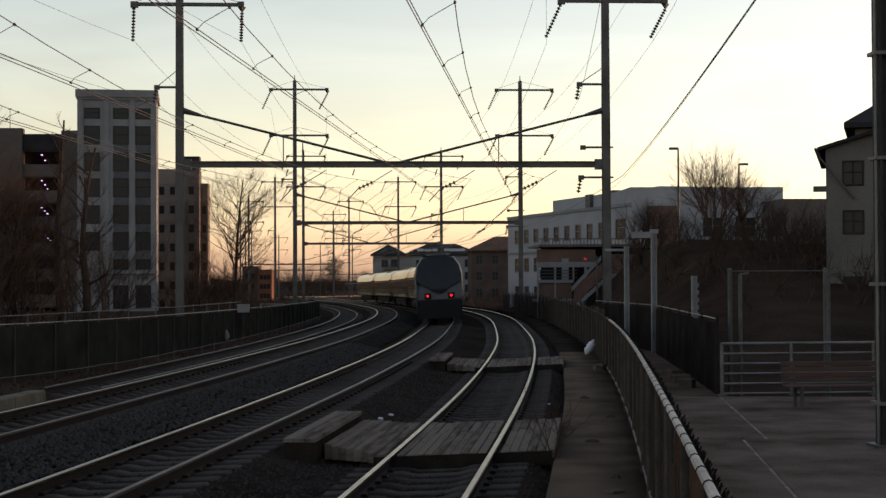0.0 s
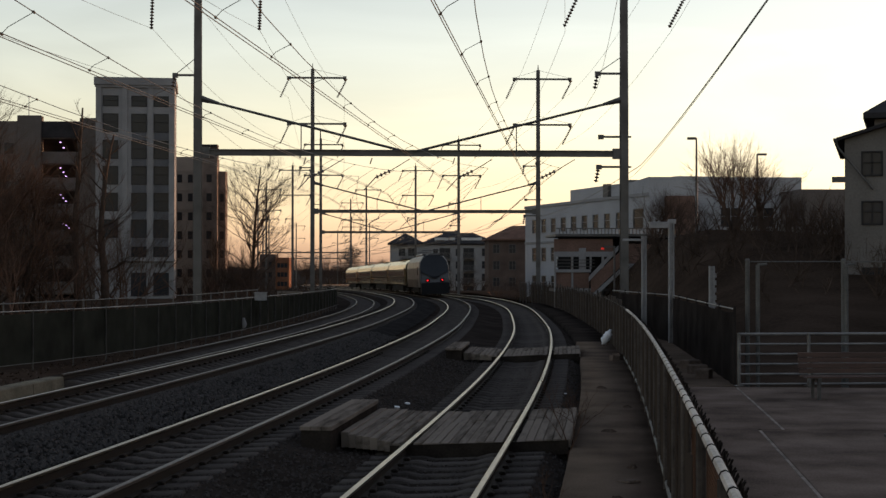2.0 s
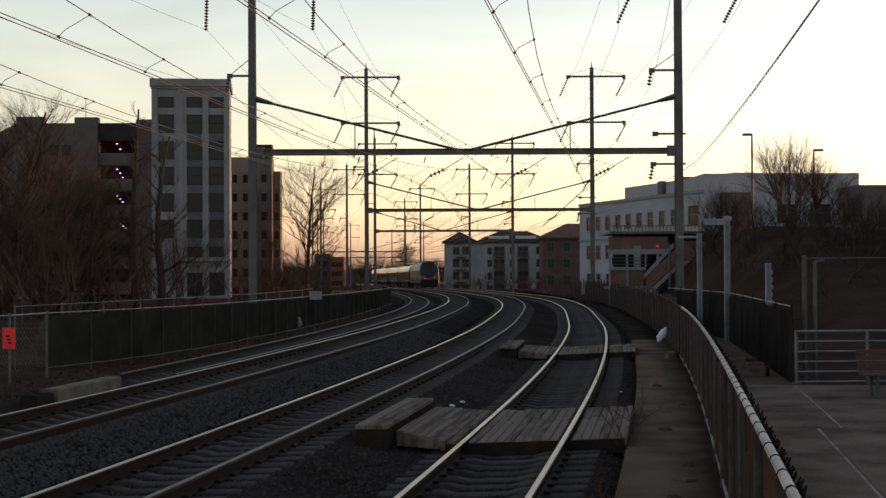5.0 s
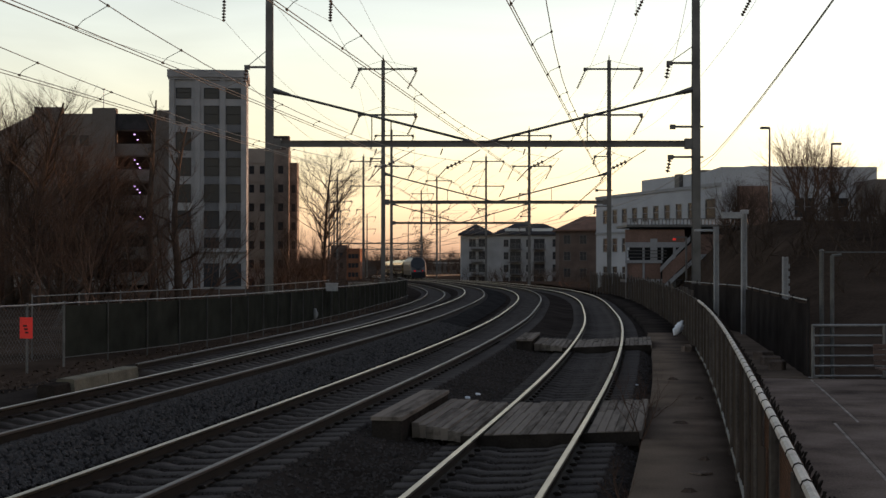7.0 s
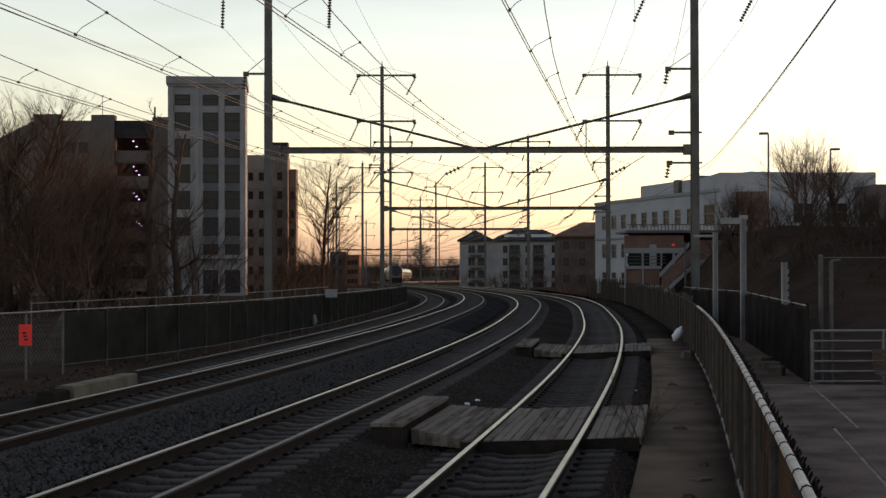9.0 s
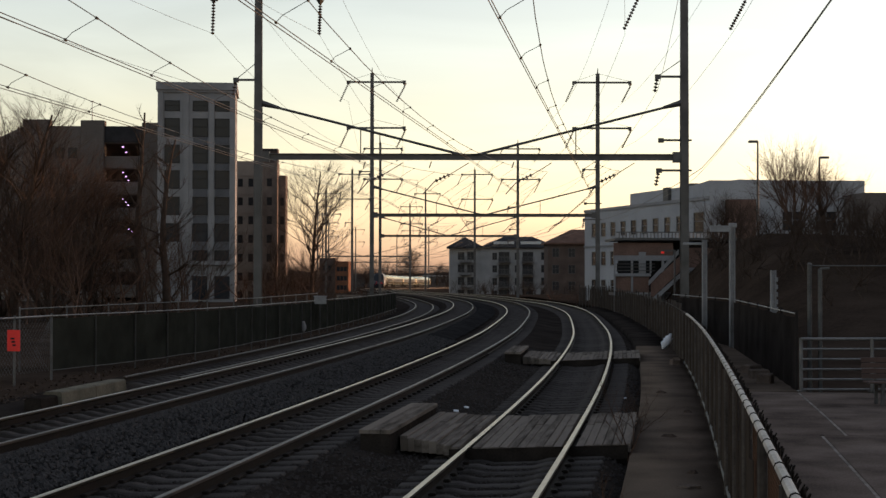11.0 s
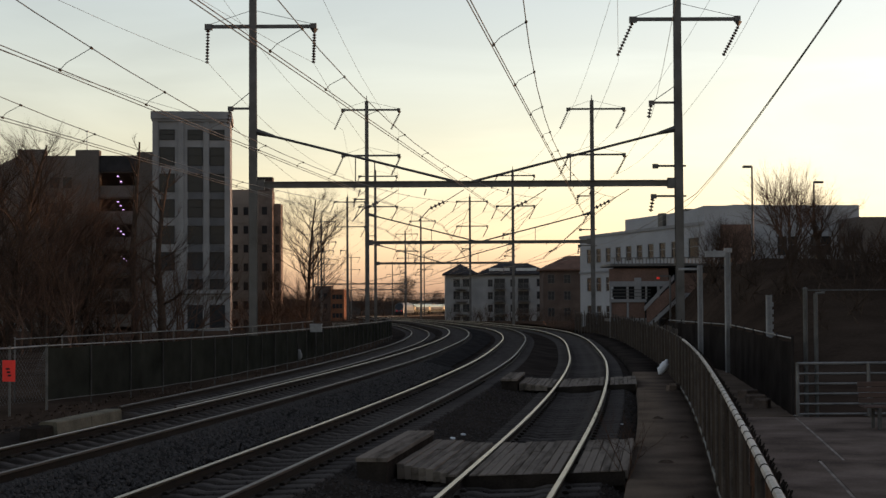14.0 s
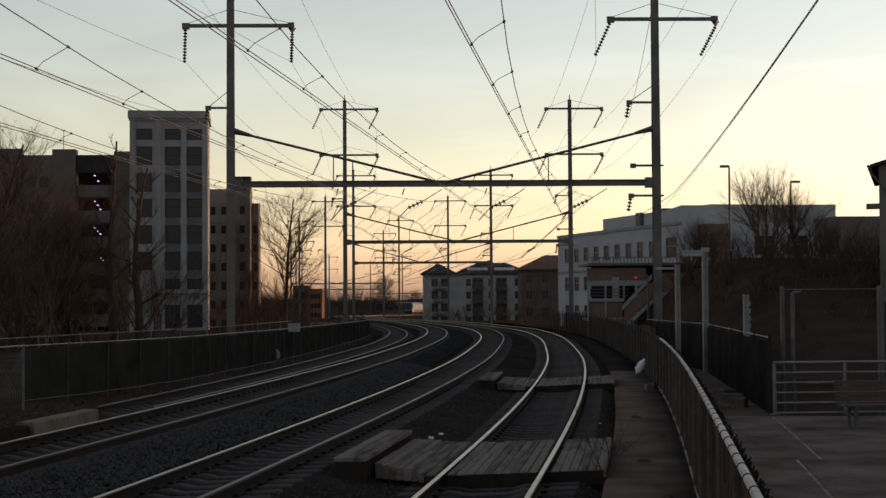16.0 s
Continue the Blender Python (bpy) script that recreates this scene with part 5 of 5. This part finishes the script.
def leader_tree(x, y, z, h, seed, label, width=0.22, limbs=34, depth=3, trunk=0.25, low=0.16, bend=0.02, material=None):
    """A tree whose trunk runs on to the top, with limbs that rise from it at all heights."""
    rng = random.Random(seed)
    t = thing("bare_tree", label, "tree", pose(x, y, z))
    pts, rs, p = [], [], Vector((0, 0, -0.4))
    drift = Vector((rng.gauss(0, bend), rng.gauss(0, bend), 0))
    n = 14
    for k in range(n + 1):
        pts.append(p.copy())
        rs.append(trunk * (1.15 - k / n) ** 0.9 + 0.015)
        drift += Vector((rng.gauss(0, bend), rng.gauss(0, bend), 0))
        p = p + Vector((drift.x, drift.y, 1)) * (h / n)
    tr, cr = Shape(), Shape()
    tr.tube(pts, rs, 8)
    for k in range(limbs):
        f = low + (0.97 - low) * (k + rng.random()) / limbs
        j = min(n - 1, int(f * n))
        q = pts[j].lerp(pts[j + 1], f * n - j)
        a = k * 2.4 + rng.gauss(0, 0.4)
        reach = h * width * (0.35 + 0.9 * math.sin(math.pi * min(1, (f - low) / (1 - low) * 0.8 + 0.2)))
        d = Vector((math.cos(a), math.sin(a), rng.uniform(0.5, 1.2))).normalized()
        grow(cr, rng, q, d, reach * 0.5, rs[j] * rng.uniform(0.3, 0.5), depth, 0.42, 0.3)
    part("trunk", tr, M_BARK, t, smooth=True)
    part("crown", cr, material or M_BARK, t)
    return t


def thicket(x0, x1, y0, y1, n, h0, h1, seed, label, zfun, material=None, depth=3):
    rng = random.Random(seed)
    s = Shape()
    for i in range(n):
        x, y = rng.uniform(x0, x1), rng.uniform(y0, y1)
        h = rng.uniform(h0, h1)
        d = Vector((rng.gauss(0, 0.45), rng.gauss(0, 0.3), 1)).normalized()
        grow(s, rng, Vector((x, y, zfun(x, y) - 0.1)), d, h * 0.42, 0.03 + h * 0.007, depth, 0.55, 0.2)
    return tagged(part("thicket", s, material or M_TWIG), label, "bushes", kind="stuff")


def flat(x, y):
    return ground_z(y)


leader_tree(-22.9, 118, -1, 16.5, 11, "tall bare winter tree with a bent dark trunk", 0.15, 13, 3, trunk=0.3, low=0.3, bend=0.035)
leader_tree(-19.7, 112, -1, 14.0, 12, "slender bare winter tree with a forked dark trunk", 0.17, 15, 3, trunk=0.3, low=0.25, bend=0.04)
bare_tree(-35.5, 120, -1, 14.0, 13, "wide bare winter tree with reddish twigs", 6, trunk=0.25, material=M_TWIG)
bare_tree(-30.5, 105, -1, 14.5, 14, "bare winter tree with reddish twigs", 6, stems=2, trunk=0.17, material=M_TWIG)
bare_tree(-29.2, 101, -1, 15.5, 29, "wide bare winter tree before the garage", 6, trunk=0.3, spread=0.6)
leader_tree(-28.3, 101, -1, 14.5, 71, "broad bare winter tree with crooked limbs", 0.3, 34, 4, trunk=0.28, low=0.2, bend=0.03)
leader_tree(-26.6, 113, -1, 12.0, 73, "broad bare winter tree with brown twigs", 0.32, 34, 4, trunk=0.22, low=0.15, bend=0.03, material=M_TWIG)
leader_tree(-24.2, 106, -1, 9.5, 74, "low bare winter tree with brown twigs", 0.36, 30, 4, trunk=0.2, low=0.12, bend=0.04)
bare_tree(-25.0, 98, -1, 10.5, 15, "low bare winter tree with many stems", 5, stems=4, trunk=0.1, material=M_TWIG)
bare_tree(-27.5, 108, -1, 13.0, 23, "wide bare winter tree with reddish twigs", 6, stems=2, trunk=0.2, material=M_TWIG)
bare_tree(-29.0, 92, -1, 9.0, 24, "low bare winter tree with reddish twigs", 6, stems=4, trunk=0.1, material=M_TWIG)
leader_tree(-16.4, 205, -1.2, 17.8, 52, "tall bare winter tree against the evening sky", 0.31, 40, 4, trunk=0.26, low=0.14, bend=0.02)
bare_tree(-19.5, 190, -1.2, 9.0, 17, "small bare winter tree", 5, trunk=0.15)
bare_tree(21.5, 88, hill_z(21.5, 88), 6.2, 18, "many-stemmed bare tree on the embankment", 5, stems=10, trunk=0.06, spread=0.55, material=M_TWIG)
bare_tree(24.5, 93, hill_z(24.5, 93), 4.6, 19, "many-stemmed bare tree on the embankment", 5, stems=6, trunk=0.07, spread=0.6)
bare_tree(18.5, 97, hill_z(18.5, 97), 4.6, 20, "low bare tree on the embankment", 5, stems=5, trunk=0.07)
leader_tree(-8.0, 560, -4.5, 14.5, 21, "broad distant bare tree beside the railway line", 0.3, 60, 4, trunk=0.35, low=0.1)
bare_tree(2.0, 590, -2.5, 9, 22, "distant bare tree beside the railway line", 5, trunk=0.3)
thicket(-42, -18.8, 85, 135, 130, 3.0, 8.5, 31, "dense reddish-brown winter thicket behind the fence", flat, depth=4)
thicket(-42, -19.5, 95, 140, 60, 4.0, 10.0, 41, "dark bare winter thicket before the garage", flat, M_BARK, depth=4)
thicket(-16, -7.5, 90, 180, 70, 0.8, 2.2, 32, "brown winter bushes along the fence", flat, M_BARK)
thicket(-22, -15.6, 185, 240, 110, 2.5, 6.0, 48, "dark bare brush before the buildings", flat, M_BARK, depth=4)
thicket(-27, -15.8, 180, 235, 60, 2.0, 5.0, 33, "brown winter bushes before the buildings", flat)
thicket(16.5, 34, 62, 102, 400, 0.8, 3.2, 34, "dark brown brush on the embankment", hill_z, M_BARK)
thicket(13.5, 24, 120, 185, 40, 1.0, 2.6, 35, "brown brush along the line", flat)
thicket(-15.5, -8, 190, 300, 70, 0.8, 2.0, 49, "low dark brush beside the line", flat, M_BARK)
thicket(-60, 20, 620, 700, 130, 4, 9, 36, "distant winter woods", flat, M_FAR, depth=3)
for k, (x, h) in enumerate(((-37, 10.5), (-31, 11), (-26.5, 8), (-21, 12.5), (-17.5, 10), (-12, 9), (7, 10), (11, 8))):
    bare_tree(x, 575 + 7 * k, -4.5, h + 1.5, 60 + k, "distant bare tree beside the railway line", 5, stems=2, trunk=0.32, spread=0.6)
thicket(-45, 16, 560, 620, 110, 5, 11, 46, "distant uneven row of bare winter trees", flat, M_BARK, depth=4)
thicket(-70, 45, 630, 740, 330, 6, 13, 77, "grey distant bare woods beyond the curve", flat, M_FAR, depth=3)
thicket(3, 32, 270, 316, 130, 1.6, 4.0, 37, "dark brown brush before the apartment house", flat, M_BARK)
s = Shape()
rows = []
for x in range(-400, 401, 8):
    rows.append([(x, 760, -3), (x, 758, 1.6 + 2.0 * noise.noise(Vector((x * 0.02, 0, 0))) + 1.5 * noise.noise(Vector((x * 0.13, 3, 0)))), (x, 775, -3)])
s.sweep(rows, closed=False)
tagged(part("far_woods", s, M_FAR), "low dark line of distant woods", "woods", kind="stuff")

# clumps of dead leaves on the path
rng = random.Random(15)
for y, o in ((13.4, 5.95), (13.9, 6.45), (15.2, 6.2), (16.4, 6.6), (17.8, 6.3), (20.5, 6.5), (24.8, 6.2), (29.0, 6.55), (33.5, 6.1)):
    s = Shape()
    n, q = 9, rng.uniform(0.07, 0.15)
    ring = [(q * rng.uniform(0.6, 1.2) * math.cos(k * math.tau / n), q * rng.uniform(0.6, 1.2) * math.sin(k * math.tau / n)) for k in range(n)]
    s.add([(x, yy, 0) for x, yy in ring] + [(x * 0.55, yy * 0.55, rng.uniform(0.02, 0.05)) for x, yy in ring],
          [(k, (k + 1) % n, n + (k + 1) % n, n + k) for k in range(n)] + [tuple(range(n, 2 * n))])
    tagged(part("leaf_clump", s, M_BARK, m=Matrix.Translation(line(y, o, -0.098))), "small dark clump of dead leaves on the path", "leaves", "leaf clumps")

# loose stones, litter and weeds beside the near tracks
rng = random.Random(8)
stones = Shape()
for i in range(11000):
    y = 14 + 46 * rng.random() ** 1.6
    o = rng.uniform(-3.0, -1.35)
    p = line(y, o, float(np.interp(o, [-2.95, -2.75, -2.5, -2.2, -1.9, -1.6, -1.35], [-0.09, -0.01, 0.02, -0.03, -0.10, -0.17, -0.2])) + 0.012)
    r = rng.uniform(0.025, 0.06)
    m = Matrix.Translation(p) @ Euler((rng.random() * 6, rng.random() * 6, rng.random() * 6)).to_matrix().to_4x4()
    stones.add([m @ Vector(v) * 1.0 for v in ((r, 0, 0), (-r, 0.2 * r, 0), (0, r, 0.1 * r), (0.1 * r, -r, 0), (0, 0, r * 0.8), (0, 0.1 * r, -r * 0.8))],
               [(0, 2, 4), (2, 1, 4), (1, 3, 4), (3, 0, 4), (2, 0, 5), (1, 2, 5), (3, 1, 5), (0, 3, 5)])
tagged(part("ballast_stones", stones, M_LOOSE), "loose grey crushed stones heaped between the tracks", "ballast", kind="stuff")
dark = Shape()
bed_o, bed_z = [o for o, z in reversed(bed)], [z for o, z in reversed(bed)]
for i in range(30000):
    y = 11 + 44 * rng.random() ** 1.5
    o = rng.uniform(-1.5, 5.62)
    hit = False
    for off, ties in ((3.99, tie_rows[0]), (0.0, tie_rows[1])):
        if abs(o - off) < 1.33:
            q = np.searchsorted(ties, y)
            hit = min(abs(ties[max(0, q - 1)] - y), abs(ties[min(len(ties) - 1, q)] - y)) < 0.14 and rng.random() < 0.95
    if hit:
        continue
    p = line(y, o, float(np.interp(o, bed_o, bed_z)) + 0.005)
    r = rng.uniform(0.018, 0.042)
    m = Matrix.Translation(p) @ Euler((rng.random() * 6, rng.random() * 6, rng.random() * 6)).to_matrix().to_4x4()
    dark.add([m @ Vector(v) for v in ((r, 0, 0), (-r, 0.2 * r, 0), (0, r, 0.1 * r), (0.1 * r, -r, 0), (0, 0, r * 0.8), (0, 0.1 * r, -r * 0.8))],
             [(0, 2, 4), (2, 1, 4), (1, 3, 4), (3, 0, 4), (2, 0, 5), (1, 2, 5), (3, 1, 5), (0, 3, 5)])
tagged(part("dark_stones", dark, M_LOOSEDARK), "loose dark ballast stones", "ballast", kind="stuff")
verge = Shape()
for i in range(2600):
    y = 33 + 70 * rng.random() ** 1.4
    o = rng.uniform(-11.5, -8.3)
    p = line(y, o, -0.58)
    r = rng.uniform(0.02, 0.09)
    m = Matrix.Translation(p) @ Euler((rng.gauss(0, 0.5), rng.gauss(0, 0.5), rng.random() * 6)).to_matrix().to_4x4()
    verge.add([m @ Vector(v) for v in ((r, 0, 0), (0, r * 0.5, 0.02), (-r, 0, 0.03), (0, -r * 0.4, 0.01))], [(0, 1, 2, 3)])
tagged(part("leaf_litter", verge, M_BARK), "dead brown leaves and litter along the verge", "leaf litter", kind="stuff")
weed = Shape()
for k in range(5):
    y = (22.2, 22.5, 23.0, 17.0, 26.5)[k]
    grow(weed, rng, line(y, 5.62, -0.25), Vector((rng.gauss(-0.1, 0.3), rng.gauss(0, 0.3), 1)).normalized(), 0.55 if k < 3 else 0.3, 0.013, 3, 0.5)
tagged(part("dry_weeds", weed, M_TWIG), "dry brown weeds by the crossing boards", "weeds", kind="stuff")
for k, (y, o) in enumerate(((29.6, 2.1), (30.4, 2.2), (24.0, 1.5), (33, 5.3))):
    s = Shape()
    s.box(-0.05, -0.03, 0, 0.05, 0.03, 0.03, bev=0.008)
    tagged(part("litter", s, M_BAG, m=Matrix.Translation(line(y, o, -0.2)) @ pose(0, 0, 0, 10, 5, k * 40)), "scrap of white litter on the ballast", "litter", "litter")


# ---- train ----
def car_section(y, k=1.0):
    """Rounded stainless car body, half width 1.6."""
    pts = [(1.38, 1.0), (1.52, 1.4), (1.6, 2.1), (1.57, 2.9), (1.42, 3.4), (1.05, 3.75), (0.5, 3.9)]
    return [(x * k, y, z) for x, z in pts] + [(-x * k, y, z) for x, z in reversed(pts)]


def bogie(parent, y):
    s = Shape()
    s.box(-1.15, y - 1.6, 0.42, -0.95, y + 1.6, 0.75)
    s.box(0.95, y - 1.6, 0.42, 1.15, y + 1.6, 0.75)
    s.box(-0.95, y - 0.3, 0.45, 0.95, y + 0.3, 0.72)
    b = part("bogie", s, M_UNDER, parent)
    for yy in (y - 1.25, y + 1.25):
        for x in (-0.75, 0.75):
            w = Shape()
            w.tube([(x - 0.06, yy, 0.46), (x + 0.06, yy, 0.46)], 0.45, 16)
            part("wheel", w, M_RAILSIDE, b)


def passenger_car():
    t = thing("passenger_car", "fluted stainless steel railway passenger car with dark window band", "railway car", group="train cars")
    s = Shape()
    s.sweep([car_section(0.34, 0.97), car_section(0.5), car_section(12.9), car_section(25.3), car_section(25.46, 0.97)])
    part("body", s, M_STAINLESS, t, smooth=False)
    for sx in (-1, 1):
        for z0, z1 in ((1.18, 1.22), (1.32, 1.36), (1.48, 1.52), (1.64, 1.68), (1.8, 1.84)):
            f = Shape()
            x = 1.5 + (z0 - 1.3) * 0.13
            f.box(sx * x - 0.03, 0.4, z0, sx * x + 0.03, 25.4, z1)
            part("flute", f, M_STAINLESS, t)
        w = Shape()
        # real dark band, drawn taller to put the side's shade into colour
        w.box(sx * 1.59 - 0.014, 1.8, 1.98, sx * 1.59 + 0.014, 24.0, 2.9)
        band = part("window_band", w, M_LOCODARK, t, "dark continuous window band")
        for k in range(12):
            w = Shape()
            y = 2.6 + k * 1.78
            w.box(sx * 1.595 - 0.02, y, 2.15, sx * 1.595 + 0.02, y + 1.3, 2.75, bev=0.015)
            part("window", w, M_GLASS, band)
        for y in (0.7, 24.1):
            w = Shape()
            w.box(sx * 1.58 - 0.03, y, 1.1, sx * 1.58 + 0.03, y + 0.9, 3.0)
            part("door", w, M_STAINLESS, t)
    s = Shape()
    s.box(-1.42, 5.5, 0.4, 1.42, 20, 0.999)
    part("underframe", s, M_UNDER, t)
    s = Shape()
    # wider than a gangway, its black stands for the shaded gap
    s.box(-1.3, -0.335, 1.0, 1.3, 0.335, 3.55)
    part("gangway", s, M_UNDER, t, "black gangway widened to darken the gap between cars")
    s = Shape()
    s.box(-0.9, 9, 3.86, 0.9, 14, 4.0)
    part("roof_pod", s, M_STAINLESS, t)
    bogie(t, 3.2)
    bogie(t, 22.6)
    return t


def locomotive():
    t = thing("electric_locomotive", "silver electric locomotive with a black windscreen and red tail lights", "locomotive")

    def sec(y, lean, k=1.0):
        pts = [(1.46, 0.95), (1.5, 1.6), (1.5, 2.9), (1.36, 3.5), (1.02, 3.98), (0.5, 4.18)]
        full = [(x, z) for x, z in pts] + [(-x, z) for x, z in reversed(pts)]
        return [(x * k, y + lean * max(0, (z - 1.7)) ** 1.2 * 0.33, z) for x, z in full]
    s = Shape()
    s.sweep([sec(0.0, 1.0, 0.93), sec(0.25, 1.0, 1.0), sec(2.0, 0.3), sec(3.0, 0), sec(17.5, 0), sec(18.6, -0.3), sec(20.0, -1.0, 0.93)])
    part("body", s, M_LOCO, t)

    def face(pts, proud):
        """A panel laid on the leaning nose."""
        f = Shape()
        v = []
        for off in (-proud, 0.03):
            v += [(x, off + max(0, (z - 1.7)) ** 1.2 * 0.33, z) for x, z in pts]
        n = len(pts)
        f.add(v, [tuple(range(n)), tuple(reversed(range(n, 2 * n)))] + [(i, i + n, (i + 1) % n + n, (i + 1) % n) for i in range(n)])
        return f
    part("windscreen", face([(0.35, 2.02), (1.3, 2.45), (1.39, 2.9), (1.3, 3.4), (1.0, 3.86), (0.5, 4.07), (-0.5, 4.07), (-1.0, 3.86), (-1.3, 3.4), (-1.39, 2.9), (-1.3, 2.45), (-0.35, 2.02)], 0.03), M_GLASS, t, "black wraparound windscreen")
    part("nose_stripe", face([(0.0, 1.78), (0.55, 2.02), (0.35, 2.04), (-0.35, 2.04), (-0.55, 2.02)], 0.035), M_LOCODARK, t)
    s = Shape()
    s.box(-1.38, -0.15, 0.25, 1.38, 0.6, 1.4, bev=0.08)
    part("pilot", s, M_LOCODARK, t, "dark blue pilot")
    s = Shape()
    s.box(-0.95, -0.06, 3.4, 0.95, 0.0, 3.48, pose(0, 0.95, 0.62))
    part("headboard", s, M_LOCODARK, t)
    for x in (-0.72, 0.72):
        s = Shape()
        s.tube([(x, -0.12, 1.62), (x, 0.02, 1.62)], 0.075, 14)
        part("tail_light", s, M_RED, t, "glowing red tail light")
        s = Shape()
        s.box(x - 0.2, -0.05, 1.45, x + 0.2, 0.03, 1.8, bev=0.03)
        part("lamp_housing", s, M_LOCODARK, t)
    for sx in (-1, 1):
        s = Shape()
        s.box(sx * 1.505 - 0.015, 2.6, 1.0, sx * 1.505 + 0.015, 17.8, 1.75)
        part("side_stripe", s, M_LOCODARK, t, "dark blue side stripe")
        s = Shape()
        s.box(sx * 1.51 - 0.02, 1.9, 2.2, sx * 1.51 + 0.02, 2.7, 3.0, bev=0.02)
        part("side_window", s, M_GLASS, t)
    s = Shape()
    s.box(-1.2, 5.6, 0.4, 1.2, 14.5, 0.948)
    part("underframe", s, M_UNDER, t)
    for y in (3.0, 16.5):
        s = Shape()
        s.box(-0.8, y, 4.15, 0.8, y + 1.8, 4.3)
        s.tube([(0, y + 0.3, 4.3), (0, y + 1.6, 4.35), (0, y + 0.5, 4.6)], 0.04, 6)
        s.tube([(-0.9, y + 0.5, 4.62), (0.9, y + 0.5, 4.62)], 0.04, 6)
        part("pantograph", s, M_STEEL, t)
    s = Shape()
    s.box(-0.7, 6, 4.1, 0.7, 15, 4.35, bev=0.08)
    part("roof_hatch", s, M_LOCO, t)
    bogie(t, 4.2)
    bogie(t, 15.8)
    return t


loco_ob = locomotive()
cars = [passenger_car()]
for k in range(3):
    cars.append(copy_thing(cars[0], Matrix()))

# arc length along the second track
ARC_Y = np.arange(60.0, 900.0, 0.5)
ARC_X = np.array([line_x(v) for v in ARC_Y])
ARC_S = np.concatenate([[0], np.cumsum(np.hypot(np.diff(ARC_X), 0.5))])
START, SPEED = float(np.interp(91.5, ARC_Y, ARC_S)), 27.8


def on_track(s, length):
    """The pose of a vehicle whose rear end is s metres along the second track."""
    a = line(float(np.interp(s, ARC_S, ARC_Y)), 0, CANT / 2)
    b = line(float(np.interp(s + length, ARC_S, ARC_Y)), 0, CANT / 2)
    d = b - a
    return Matrix.Translation(a) @ pose(0, 0, 0, math.degrees(math.atan2(d.z, math.hypot(d.x, d.y))), -2.5, math.degrees(math.atan2(-d.x, d.y)))


def motions():
    """The train draws away along the second track."""
    times = [k * 0.5 for k in range(33)]
    walk(loco_ob, [(t, on_track(START + SPEED * t, 20.0)) for t in times])
    for k, c in enumerate(cars):
        walk(c, [(t, on_track(START + SPEED * t + 20.4 + k * 25.95, 25.7)) for t in times])


motions()
